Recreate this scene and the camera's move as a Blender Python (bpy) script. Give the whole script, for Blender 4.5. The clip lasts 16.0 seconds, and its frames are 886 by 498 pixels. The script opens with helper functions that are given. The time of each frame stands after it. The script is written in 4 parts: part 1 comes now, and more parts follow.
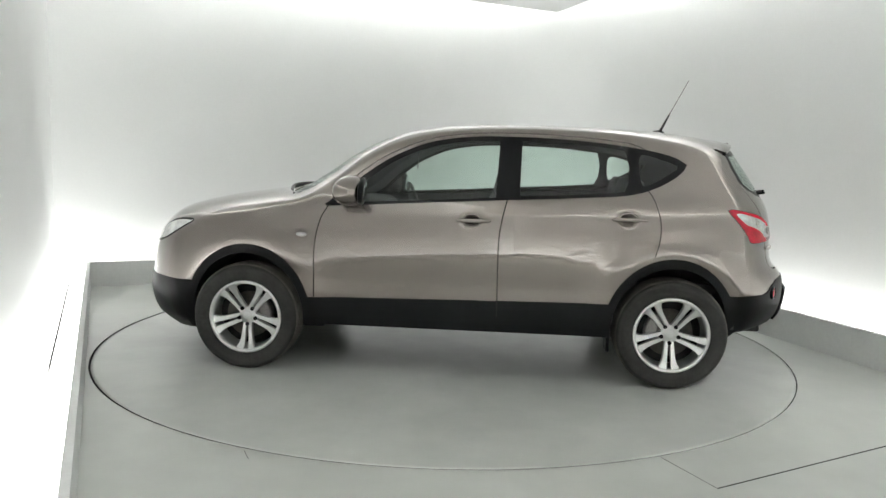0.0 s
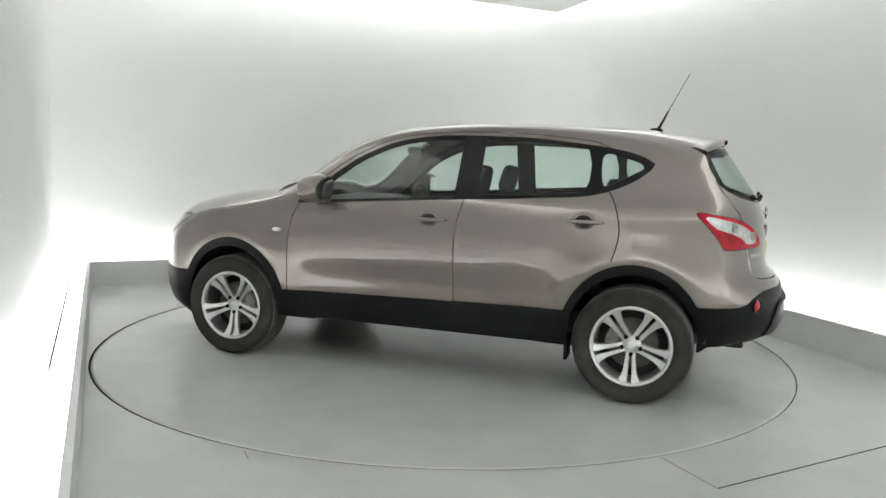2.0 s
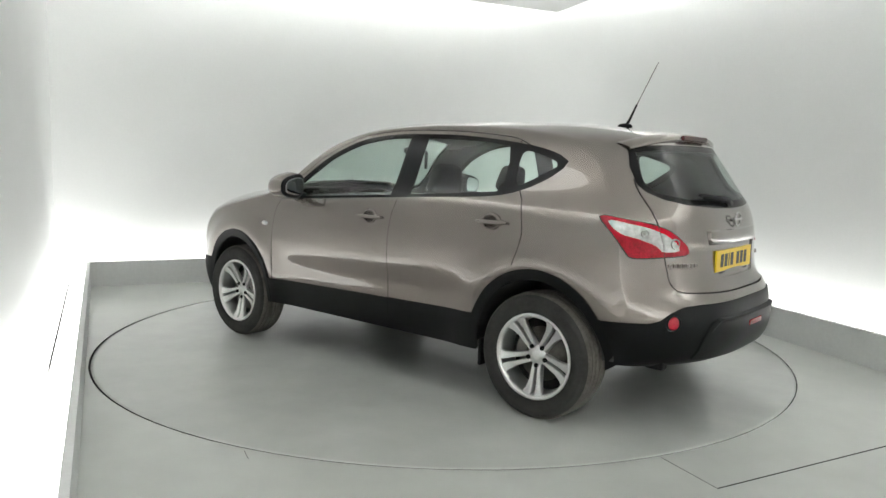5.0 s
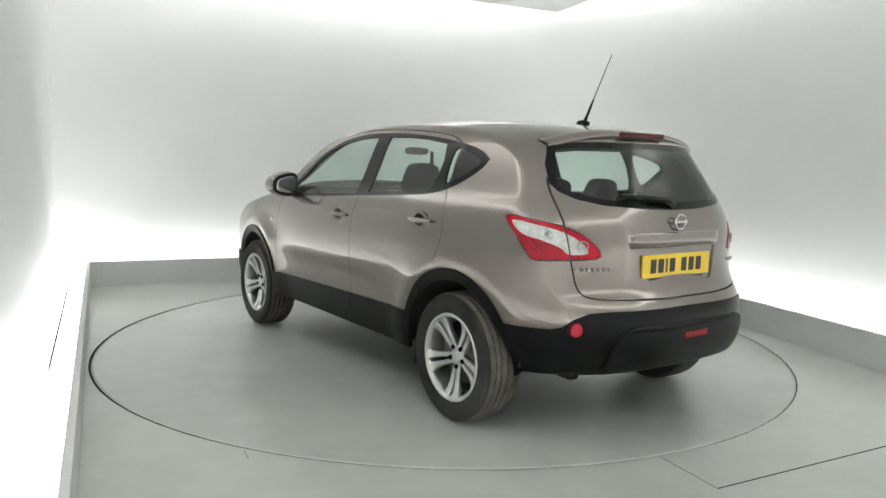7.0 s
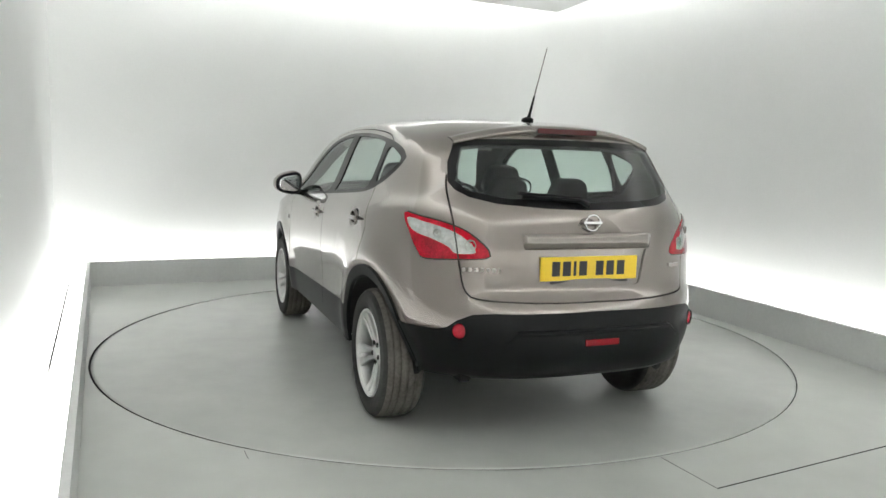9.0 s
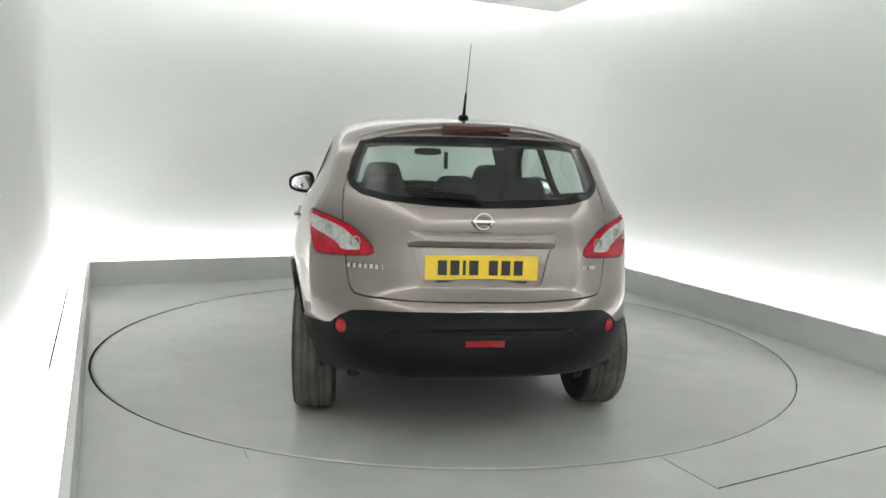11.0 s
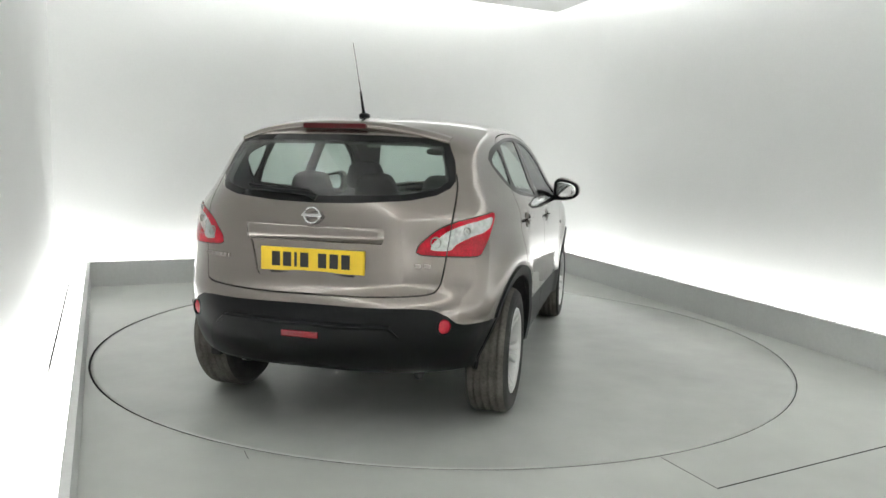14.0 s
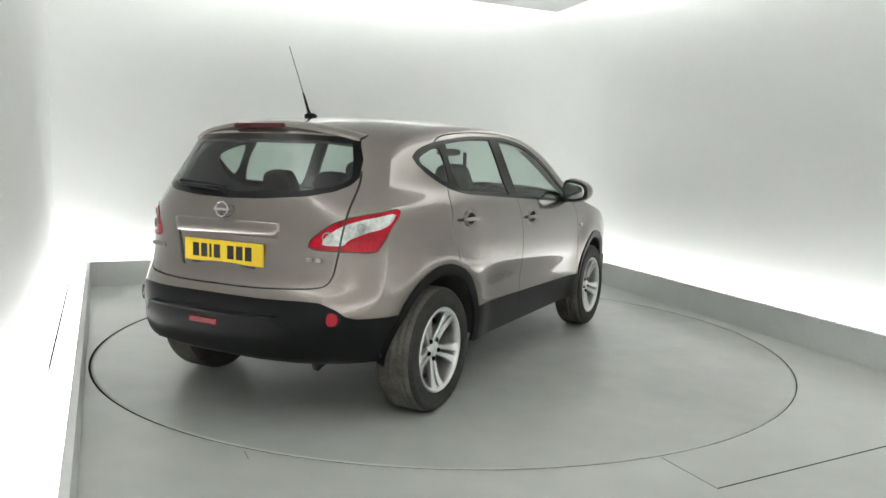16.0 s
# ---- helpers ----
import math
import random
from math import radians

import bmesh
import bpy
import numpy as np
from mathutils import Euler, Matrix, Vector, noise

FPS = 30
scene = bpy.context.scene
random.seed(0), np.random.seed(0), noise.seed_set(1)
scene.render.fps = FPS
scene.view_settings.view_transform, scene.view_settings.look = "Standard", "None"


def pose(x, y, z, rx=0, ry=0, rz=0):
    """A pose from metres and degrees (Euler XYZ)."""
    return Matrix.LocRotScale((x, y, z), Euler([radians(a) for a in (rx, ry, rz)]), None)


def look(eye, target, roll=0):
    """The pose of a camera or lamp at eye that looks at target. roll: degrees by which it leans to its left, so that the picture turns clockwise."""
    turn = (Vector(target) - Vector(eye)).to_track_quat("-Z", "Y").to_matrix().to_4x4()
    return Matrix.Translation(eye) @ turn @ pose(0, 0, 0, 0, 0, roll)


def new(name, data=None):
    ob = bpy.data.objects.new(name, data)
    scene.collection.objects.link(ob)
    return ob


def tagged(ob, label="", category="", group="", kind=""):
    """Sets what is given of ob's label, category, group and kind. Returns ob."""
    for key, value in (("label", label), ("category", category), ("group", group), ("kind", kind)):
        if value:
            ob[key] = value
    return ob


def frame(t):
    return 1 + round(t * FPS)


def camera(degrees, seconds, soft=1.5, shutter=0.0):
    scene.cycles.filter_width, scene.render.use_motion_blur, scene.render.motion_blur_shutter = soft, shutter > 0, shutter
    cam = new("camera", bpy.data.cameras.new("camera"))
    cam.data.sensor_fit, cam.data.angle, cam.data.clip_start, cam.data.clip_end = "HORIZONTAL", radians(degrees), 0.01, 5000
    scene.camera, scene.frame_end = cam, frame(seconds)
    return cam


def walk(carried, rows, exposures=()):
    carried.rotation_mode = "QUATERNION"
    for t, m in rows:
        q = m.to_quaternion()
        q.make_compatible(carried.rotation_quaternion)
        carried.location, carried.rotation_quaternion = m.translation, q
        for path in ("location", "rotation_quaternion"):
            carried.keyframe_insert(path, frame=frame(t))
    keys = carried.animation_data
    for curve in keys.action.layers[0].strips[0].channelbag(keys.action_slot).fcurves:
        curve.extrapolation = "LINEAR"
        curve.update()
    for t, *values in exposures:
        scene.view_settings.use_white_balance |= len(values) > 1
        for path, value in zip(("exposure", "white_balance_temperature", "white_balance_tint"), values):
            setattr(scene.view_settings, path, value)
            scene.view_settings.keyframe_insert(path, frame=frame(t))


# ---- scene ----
cam = camera(61.56, 16.0, soft=1.5)
EYE = Vector((0, -5.479, 1.342))
YAW, PITCH, ROLL = radians(-0.38), radians(6.849), 1.604
AIM = EYE + Vector((math.sin(YAW) * math.cos(PITCH), math.cos(YAW) * math.cos(PITCH), -math.sin(PITCH))) * 5
walk(cam, [(0, look(EYE, AIM, ROLL)), (16, look(EYE, AIM, ROLL))], exposures=[(0, 0.0, 6500, 10), (16, 0.0, 6500, 10)])

# ---------------------------------------------------------------- light
world = bpy.data.worlds.new("world")
scene.world = world
world.use_nodes = True
world.node_tree.nodes["Background"].inputs[0].default_value = (0.6, 0.63, 0.62, 1)
world.node_tree.nodes["Background"].inputs[1].default_value = 0.0
LED_LOW, LED_TOP = 5.8, 21.8


# ---------------------------------------------------------------- materials
def mat(name, color, rough=0.5, metal=0.0, grain=0.0, scale=30.0, blot=0.0, blot_scale=2.0, bump=0.0, bump_scale=200.0, coat=0.0, spec=0.5, coat_ior=1.5):
    m = bpy.data.materials.new(name)
    m.use_nodes = True
    nt = m.node_tree
    b = nt.nodes["Principled BSDF"]
    b.inputs["Base Color"].default_value = (*color, 1)
    b.inputs["Roughness"].default_value = rough
    b.inputs["Metallic"].default_value = metal
    b.inputs["Coat Weight"].default_value = coat
    b.inputs["Coat Roughness"].default_value = 0.03
    b.inputs["Coat IOR"].default_value = coat_ior
    b.inputs["Specular IOR Level"].default_value = spec
    co = nt.nodes.new("ShaderNodeTexCoord")

    def noise_node(s, detail=4):
        n = nt.nodes.new("ShaderNodeTexNoise")
        n.inputs["Scale"].default_value, n.inputs["Detail"].default_value = s, detail
        nt.links.new(co.outputs["Object"], n.inputs["Vector"])
        return n

    last = None
    for amount, s in ((grain, scale), (blot, blot_scale)):
        if amount:
            n = noise_node(s)
            ramp = nt.nodes.new("ShaderNodeMapRange")
            ramp.inputs["From Min"].default_value, ramp.inputs["From Max"].default_value = 0.3, 0.7
            ramp.inputs["To Min"].default_value, ramp.inputs["To Max"].default_value = 1 - amount, 1 + amount
            nt.links.new(n.outputs["Fac"], ramp.inputs["Value"])
            mul = nt.nodes.new("ShaderNodeVectorMath")
            mul.operation = "SCALE"
            if last:
                nt.links.new(last, mul.inputs[0])
            else:
                mul.inputs[0].default_value = color
            nt.links.new(ramp.outputs["Result"], mul.inputs["Scale"])
            last = mul.outputs["Vector"]
    if last:
        nt.links.new(last, b.inputs["Base Color"])
    if bump:
        n = noise_node(bump_scale, 3)
        bp = nt.nodes.new("ShaderNodeBump")
        bp.inputs["Strength"].default_value, bp.inputs["Distance"].default_value = bump, 0.002
        nt.links.new(n.outputs["Fac"], bp.inputs["Height"])
        nt.links.new(bp.outputs["Normal"], b.inputs["Normal"])
    return m


def glass(name, tint, gloss=0.02):
    m = bpy.data.materials.new(name)
    m.use_nodes = True
    nt = m.node_tree
    nt.nodes.remove(nt.nodes["Principled BSDF"])
    tr = nt.nodes.new("ShaderNodeBsdfTransparent")
    tr.inputs[0].default_value = (*tint, 1)
    gl = nt.nodes.new("ShaderNodeBsdfGlossy")
    gl.inputs["Roughness"].default_value = gloss
    lw = nt.nodes.new("ShaderNodeLayerWeight")
    lw.inputs[0].default_value = 0.5
    pw = nt.nodes.new("ShaderNodeMath")
    pw.operation = "POWER"
    pw.inputs[1].default_value = 4.0
    fr = nt.nodes.new("ShaderNodeMath")
    fr.operation = "MULTIPLY_ADD"
    fr.inputs[1].default_value, fr.inputs[2].default_value = 0.75, 0.06
    nt.links.new(lw.outputs["Facing"], pw.inputs[0])
    nt.links.new(pw.outputs[0], fr.inputs[0])
    mix = nt.nodes.new("ShaderNodeMixShader")
    nt.links.new(fr.outputs[0], mix.inputs[0])
    nt.links.new(tr.outputs[0], mix.inputs[1])
    nt.links.new(gl.outputs[0], mix.inputs[2])
    nt.links.new(mix.outputs[0], nt.nodes["Material Output"].inputs[0])
    return m


def glow(name, color, strength):
    m = bpy.data.materials.new(name)
    m.use_nodes = True
    b = m.node_tree.nodes["Principled BSDF"]
    b.inputs["Base Color"].default_value = (0.8, 0.8, 0.8, 1)
    b.inputs["Emission Color"].default_value = (*color, 1)
    b.inputs["Emission Strength"].default_value = strength
    return m


WALL = mat("wall_paint", (0.78, 0.79, 0.785), 0.75, grain=0.012, scale=60, blot=0.02, blot_scale=0.8, bump=0.05, bump_scale=300)
KERB = mat("kerb_paint", (0.62, 0.63, 0.62), 0.6, grain=0.03, scale=40, blot=0.05, blot_scale=1.5, bump=0.08)
FLOOR = mat("floor_resin", (0.525, 0.540, 0.512), 0.28, grain=0.035, scale=4.5, blot=0.08, blot_scale=0.7, bump=0.03, bump_scale=90)
DISC = mat("turntable_resin", (0.50, 0.514, 0.487), 0.26, grain=0.04, scale=4.5, blot=0.09, blot_scale=0.6, bump=0.03, bump_scale=90)
PIT = mat("dark_gap", (0.012, 0.012, 0.012), 0.9)
LOW = glow("led_low", (1.0, 1.0, 0.97), LED_LOW)
TOP = glow("led_top", (1.0, 1.0, 0.97), LED_TOP)
# unseen strips behind the camera, added and boosted as fill on the car
LOW_FRONT_FILL = glow("led_low_front_fill", (1.0, 1.0, 0.97), LED_LOW * 2.5)
TOP_FRONT_FILL = glow("led_top_front_fill", (1.0, 1.0, 0.97), LED_TOP * 1.8)
PAINT = mat("bronze_metallic_paint", (0.205, 0.176, 0.155), 0.27, 0.80, grain=0.015, scale=900, blot=0.03, blot_scale=3, coat=1.0, coat_ior=1.75)
BLACK = mat("black_plastic", (0.0065, 0.007, 0.008), 0.38, grain=0.12, scale=200, blot=0.15, blot_scale=4, bump=0.06, bump_scale=500, spec=0.16)
GLOSSBLACK = mat("gloss_black_trim", (0.010, 0.010, 0.011), 0.22, grain=0.1, scale=120, spec=0.18)
SEAM = mat("shut_line", (0.012, 0.011, 0.01), 0.8)
RUBBER = mat("tyre_rubber", (0.034, 0.033, 0.032), 0.7, grain=0.15, scale=40, blot=0.25, blot_scale=9, bump=0.15, bump_scale=150, spec=0.25)
TREAD = mat("dusty_tyre_tread", (0.11, 0.103, 0.092), 0.9, grain=0.2, scale=60, blot=0.3, blot_scale=7, bump=0.2, bump_scale=120, spec=0.2)
ALLOY = mat("silver_alloy", (0.62, 0.62, 0.61), 0.30, 0.85, grain=0.04, scale=120)
STEEL = mat("brake_steel", (0.22, 0.21, 0.2), 0.4, 0.9, grain=0.15, scale=60)
DISCM = mat("worn_brake_disc", (0.16, 0.15, 0.14), 0.45, 0.6, grain=0.2, scale=60)
DARK = mat("dark_underbody", (0.015, 0.015, 0.015), 0.85, grain=0.3, scale=20)
LETTER = mat("satin_letter_metal", (0.34, 0.32, 0.30), 0.3, 0.9, grain=0.1, scale=200)
CHROME = mat("chrome", (0.62, 0.62, 0.62), 0.14, 1.0, grain=0.05, scale=80)
CLOTH = mat("seat_cloth", (0.035, 0.036, 0.038), 0.9, grain=0.2, scale=80)
TRIM = mat("interior_trim", (0.05, 0.05, 0.05), 0.7, grain=0.1, scale=150)
LINING = mat("roof_lining", (0.30, 0.30, 0.28), 0.9, grain=0.05, scale=200)
RED = mat("red_lens", (0.38, 0.004, 0.016), 0.08, grain=0.30, scale=110, blot=0.30, blot_scale=14, bump=0.25, bump_scale=140, spec=0.45)
WHITE = mat("clear_lens", (0.58, 0.56, 0.56), 0.16, 0.55, grain=0.14, scale=60, blot=0.25, blot_scale=22, coat=1.0)
DIMRED = mat("reflector_red", (0.42, 0.010, 0.026), 0.25, grain=0.2, scale=150)
YELLOW = mat("yellow_plate", (0.80, 0.55, 0.02), 0.35, grain=0.03, scale=60)
INK = mat("plate_black", (0.01, 0.01, 0.01), 0.4)
HEADLENS = mat("headlamp_lens", (0.82, 0.83, 0.82), 0.10, 0.3, grain=0.12, scale=60, blot=0.2, blot_scale=14, coat=1.0)
CLEAR = glass("green_tinted_glass", (0.77, 0.86, 0.82))
MIRROR = mat("mirror_glass", (0.75, 0.77, 0.78), 0.03, 1.0)


# ---------------------------------------------------------------- helpers
def mesh_from(name, bm, material, smooth=False):
    me = bpy.data.meshes.new(name)
    bmesh.ops.recalc_face_normals(bm, faces=bm.faces)
    bm.to_mesh(me)
    bm.free()
    me.materials.append(material)
    if smooth:
        for f in me.polygons:
            f.use_smooth = True
    return me


def part(name, bm, material, parent=None, label="", smooth=False):
    ob = new(name, mesh_from(name, bm, material, smooth))
    ob.parent = parent
    return tagged(ob, label)


def box(bm, lo, hi, bevel=0.0, m=None):
    r = bmesh.ops.create_cube(bm, size=1.0)
    vs = r["verts"]
    for v in vs:
        for k in range(3):
            v.co[k] = lo[k] + (v.co[k] + 0.5) * (hi[k] - lo[k])
    if bevel:
        es = {e for v in vs for e in v.link_edges}
        out = bmesh.ops.bevel(bm, geom=list(es), offset=bevel, segments=3, affect="EDGES", profile=0.5)
        vs = {v for f in out["faces"] for v in f.verts} | {v for v in vs if v.is_valid}
    if m is not None:
        bmesh.ops.transform(bm, matrix=m, verts=list(vs))
    return list(vs)


def boxed(lo, hi, bevel=0.0, m=None):
    bm = bmesh.new()
    box(bm, lo, hi, bevel, m)
    return bm


def prism(poly, z0, z1):
    """A slab over a plan outline."""
    bm = bmesh.new()
    a = [bm.verts.new((x, y, z0)) for x, y in poly]
    b = [bm.verts.new((x, y, z1)) for x, y in poly]
    bm.faces.new(a[::-1])
    bm.faces.new(b)
    for i in range(len(poly)):
        j = (i + 1) % len(poly)
        bm.faces.new((a[i], a[j], b[j], b[i]))
    return bm


def lathe(profile, n=48, arc=(0, 2 * math.pi)):
    """Turns (radius, y) about the y axis."""
    bm = bmesh.new()
    full = abs(arc[1] - arc[0] - 2 * math.pi) < 1e-6
    cols = n if full else n + 1
    rows = [[bm.verts.new((r * math.cos(arc[0] + (arc[1] - arc[0]) * k / n), y, r * math.sin(arc[0] + (arc[1] - arc[0]) * k / n))) for k in range(cols)] for r, y in profile]
    for a, b in zip(rows, rows[1:]):
        for k in range(n):
            q = (k + 1) % cols
            bm.faces.new((a[k], a[q], b[q], b[k]))
    return bm


def tube(points, radius, n=8):
    bm = bmesh.new()
    pts = [Vector(q) for q in points]
    rads = radius if isinstance(radius, (list, tuple)) else [radius] * len(pts)
    rings = []
    for i, q in enumerate(pts):
        d = (pts[min(i + 1, len(pts) - 1)] - pts[max(i - 1, 0)]).normalized()
        s = d.orthogonal().normalized()
        u = d.cross(s)
        rings.append([bm.verts.new(q + (s * math.cos(2 * math.pi * k / n) + u * math.sin(2 * math.pi * k / n)) * rads[i]) for k in range(n)])
    for a, b in zip(rings, rings[1:]):
        for k in range(n):
            q = (k + 1) % n
            bm.faces.new((a[k], a[q], b[q], b[k]))
    bm.faces.new(rings[0])
    bm.faces.new(rings[-1])
    return bm


def curve_through(pts, n):
    """n points on a Catmull-Rom curve through pts, evenly by length."""
    p = np.array(pts, float)
    p = np.vstack([2 * p[0] - p[1], p, 2 * p[-1] - p[-2]])
    out = []
    for i in range(1, len(p) - 2):
        t = np.linspace(0, 1, 24, endpoint=False)[:, None]
        a, b, c, d = p[i - 1], p[i], p[i + 1], p[i + 2]
        out.append(0.5 * (2 * b + (c - a) * t + (2 * a - 5 * b + 4 * c - d) * t ** 2 + (3 * b - a - 3 * c + d) * t ** 3))
    out = np.vstack(out + [p[-2:-1]])
    s = np.concatenate([[0], np.cumsum(np.linalg.norm(np.diff(out[:, :2], axis=0), axis=1))])
    q = np.linspace(0, s[-1], n)
    return np.stack([np.interp(q, s, out[:, k]) for k in range(out.shape[1])], 1)


# ---------------------------------------------------------------- the booth
BACK_L, BACK_R = Vector((-3.51, 1.73)), Vector((1.31, 4.05))
LEFT_DIR, RIGHT_DIR = Vector((0.4245, -0.905)).normalized(), Vector((0.337, -0.941)).normalized()
FRONT_L, FRONT_R = BACK_L + LEFT_DIR * 8.7, BACK_R + RIGHT_DIR * 8.3
PLAN = [BACK_L, BACK_R, FRONT_R, FRONT_L]
KERB_H, KERB_T, COVE = 0.245, 0.035, 0.32
CENTRE, RING = Vector((-0.012, 0.071)), 2.442
HOLE = CENTRE + Vector((-0.0035, -0.001))  # the pit is a little off the turntable's axis


def outset(poly, d):
    """The outline (clockwise from above) moved outwards by d."""
    out = []
    n = len(poly)
    for i in range(n):
        a, b, c = poly[i - 1], poly[i], poly[(i + 1) % n]
        d1, d2 = (b - a).normalized(), (c - b).normalized()
        n1, n2 = Vector((-d1.y, d1.x)), Vector((-d2.y, d2.x))
        out.append(b + (n1 + n2) * (d / (1 + n1.dot(n2))))
    return out


def slab(a, b, c, d, z0, z1):
    return prism([a, b, c, d], z0, z1)


def booth():
    inner, trough, wall, outer = PLAN, outset(PLAN, KERB_T), outset(PLAN, COVE), outset(PLAN, COVE + 0.12)
    # floor with the round hole for the turntable
    n = 180
    bm = bmesh.new()
    rim = [Vector((HOLE.x + (RING + 0.002) * math.cos(2 * math.pi * k / n), HOLE.y + (RING + 0.002) * math.sin(2 * math.pi * k / n))) for k in range(n)]
    far = []
    for q in rim:
        d = (q - CENTRE).normalized()
        best = 99
        for i in range(4):
            a, b = trough[i], trough[(i + 1) % 4]
            e = b - a
            den = d.x * e.y - d.y * e.x
            if abs(den) > 1e-9:
                t = ((a.x - CENTRE.x) * e.y - (a.y - CENTRE.y) * e.x) / den
                s = ((a.x - CENTRE.x) * d.y - (a.y - CENTRE.y) * d.x) / den
                if t > 0 and -1e-6 <= s <= 1 + 1e-6:
                    best = min(best, t)
        far.append(CENTRE + d * max(best, RING + 0.02))
    up = [bm.verts.new((q.x, q.y, 0)) for q in rim]
    fa = [bm.verts.new((q.x, q.y, 0)) for q in far]
    for k in range(n):
        j = (k + 1) % n
        bm.faces.new((up[k], up[j], fa[j], fa[k]))
    for i in range(4):
        c = trough[i]
        k = min(range(n), key=lambda q: abs((math.atan2(c.y - CENTRE.y, c.x - CENTRE.x) - 2 * math.pi * (q + 0.5) / n + math.pi) % (2 * math.pi) - math.pi))
        bm.faces.new((fa[k], fa[(k + 1) % n], bm.verts.new((c.x, c.y, 0))))
    floor = part("floor", bm, FLOOR)
    tagged(floor, "pale grey resin-coated showroom floor", "floor", kind="structure")
    bm = lathe([(0.001, 0), (RING + 0.05, 0)], 96)
    bmesh.ops.transform(bm, matrix=Matrix.Translation((CENTRE.x, CENTRE.y, -0.06)) @ Matrix.Rotation(math.pi / 2, 4, "X"), verts=bm.verts)
    # added collar: the gap's darkness is put into the colour of its wall
    q = lathe([(RING + 0.0025, -0.06), (RING + 0.0025, -0.0015), (RING + 0.03, -0.0015)], 180)
    bmesh.ops.transform(q, matrix=Matrix.Translation((HOLE.x, HOLE.y, 0)) @ Matrix.Rotation(math.pi / 2, 4, "X"), verts=q.verts)
    tagged(part("pit_collar", q, PIT), "near-black collar lining the gap round the turntable", "collar", kind="structure")
    tagged(part("turntable_pit", bm, PIT), "dark gap under the turntable", "pit", kind="structure")
    # joints in the floor
    for name, a, b in (("floor_joint_1", (1.163, -2.48), (3.3, -1.335)), ("floor_joint_2", (1.015, -2.16), (1.163, -2.48)), ("floor_joint_3", (-0.90, -2.235), (-0.86, -2.32))):
        a, b = Vector(a), Vector(b)
        d = (b - a).normalized()
        s = Vector((-d.y, d.x)) * (0.004 if name.endswith("1") else 0.0015)
        tagged(part(name, slab(a - s, b - s, b + s, a + s, -0.002, 0.0006), PIT), "dark joint line in the grey floor", "joint", kind="structure")
    names = ("back", "right", "front", "left")
    # the far corner is plastered round, the walls end where its curve begins
    c, d0, d1, radius = wall[1], (wall[0] - wall[1]).normalized(), (wall[2] - wall[1]).normalized(), 0.9
    half = math.acos(d0.dot(d1)) / 2
    m = c + (d0 + d1).normalized() * (radius / math.sin(half))
    t0, t1 = c + d0 * (radius / math.tan(half)), c + d1 * (radius / math.tan(half))
    g0, g1 = math.atan2(t0.y - m.y, t0.x - m.x), math.atan2(t1.y - m.y, t1.x - m.x)
    g1 = g0 + (g1 - g0 + math.pi) % (2 * math.pi) - math.pi
    bm = bmesh.new()
    rows = []
    for q in range(73):
        e = Vector((math.cos(g0 + (g1 - g0) * q / 72), math.sin(g0 + (g1 - g0) * q / 72)))
        rows.append([bm.verts.new((m.x + e.x * r, m.y + e.y * r, z)) for r, z in ((radius, -0.03), (radius, 3.52), (radius + 0.12, 3.52), (radius + 0.12, -0.03))])
    for p0, p1 in zip(rows, rows[1:]):
        for q in range(4):
            bm.faces.new((p0[q], p0[(q + 1) % 4], p1[(q + 1) % 4], p1[q]))
    bm.faces.new(rows[0])
    bm.faces.new(rows[-1])
    tagged(part("wall_corner", bm, WALL), "rounded white plaster corner between two walls", "wall", kind="structure")
    n0, n1 = (t0 - m).normalized() * 0.12, (t1 - m).normalized() * 0.12
    ends = {0: (wall[0], t0 - d0 * 0.03, t0 - d0 * 0.03 + n0, outer[0]), 1: (t1 - d1 * 0.03, wall[2], outer[2], t1 - d1 * 0.03 + n1)}
    for i in range(4):
        j = (i + 1) % 4
        w = part("wall_" + names[i], slab(*ends.get(i, (wall[i], wall[j], outer[j], outer[i])), -0.03, 3.52), WALL)
        tagged(w, "plain white painted booth wall", "wall", kind="structure")
        k = part("kerb_" + names[i], slab(inner[i], inner[j], trough[j], trough[i], 0.0, KERB_H), KERB)
        tagged(k, "low pale grey kerb in front of a light trough", "kerb", kind="structure")
        tagged(part("trough_" + names[i], slab(trough[i], trough[j], wall[j], wall[i], 0.06, 0.102), WALL), "white light trough behind the kerb", "trough", kind="structure")
        a0, a1, a3, a4 = (outset(PLAN, q) for q in (0.055, 0.165, 0.181, 0.305))
        for p0, p1 in ((a0, a1), (a3, a4)):
            # the front pair is unseen fill light, added with its kerb and trough
            tagged(part("light_strip", slab(p0[i], p0[j], p1[j], p1[i], 0.104, 0.13), LOW_FRONT_FILL if i == 2 else LOW), "glowing white light strip in the trough", "light", "cove lights")
    a2, a3 = outset(PLAN, 0.167), outset(PLAN, 0.179)
    e0, e1 = 0.075, 0.40
    tagged(part("trough_joint", slab(a2[0] + (a2[3] - a2[0]) * e0, a2[0] + (a2[3] - a2[0]) * e1, a3[0] + (a3[3] - a3[0]) * e1, a3[0] + (a3[3] - a3[0]) * e0, 0.102, 0.132), PIT), "thin dark joint between the light strips", "joint", kind="structure")
    a, b = wall[0] + (wall[1] - wall[0]) * 0.255, wall[0] + (wall[1] - wall[0]) * 0.53
    d = (b - a).normalized()
    o = Vector((d.y, -d.x)) * 0.006
    tagged(part("wall_batten", slab(a, b, b + o, a + o, 1.248, 1.288), WALL), "thin white batten along the wall", "trim", kind="structure")
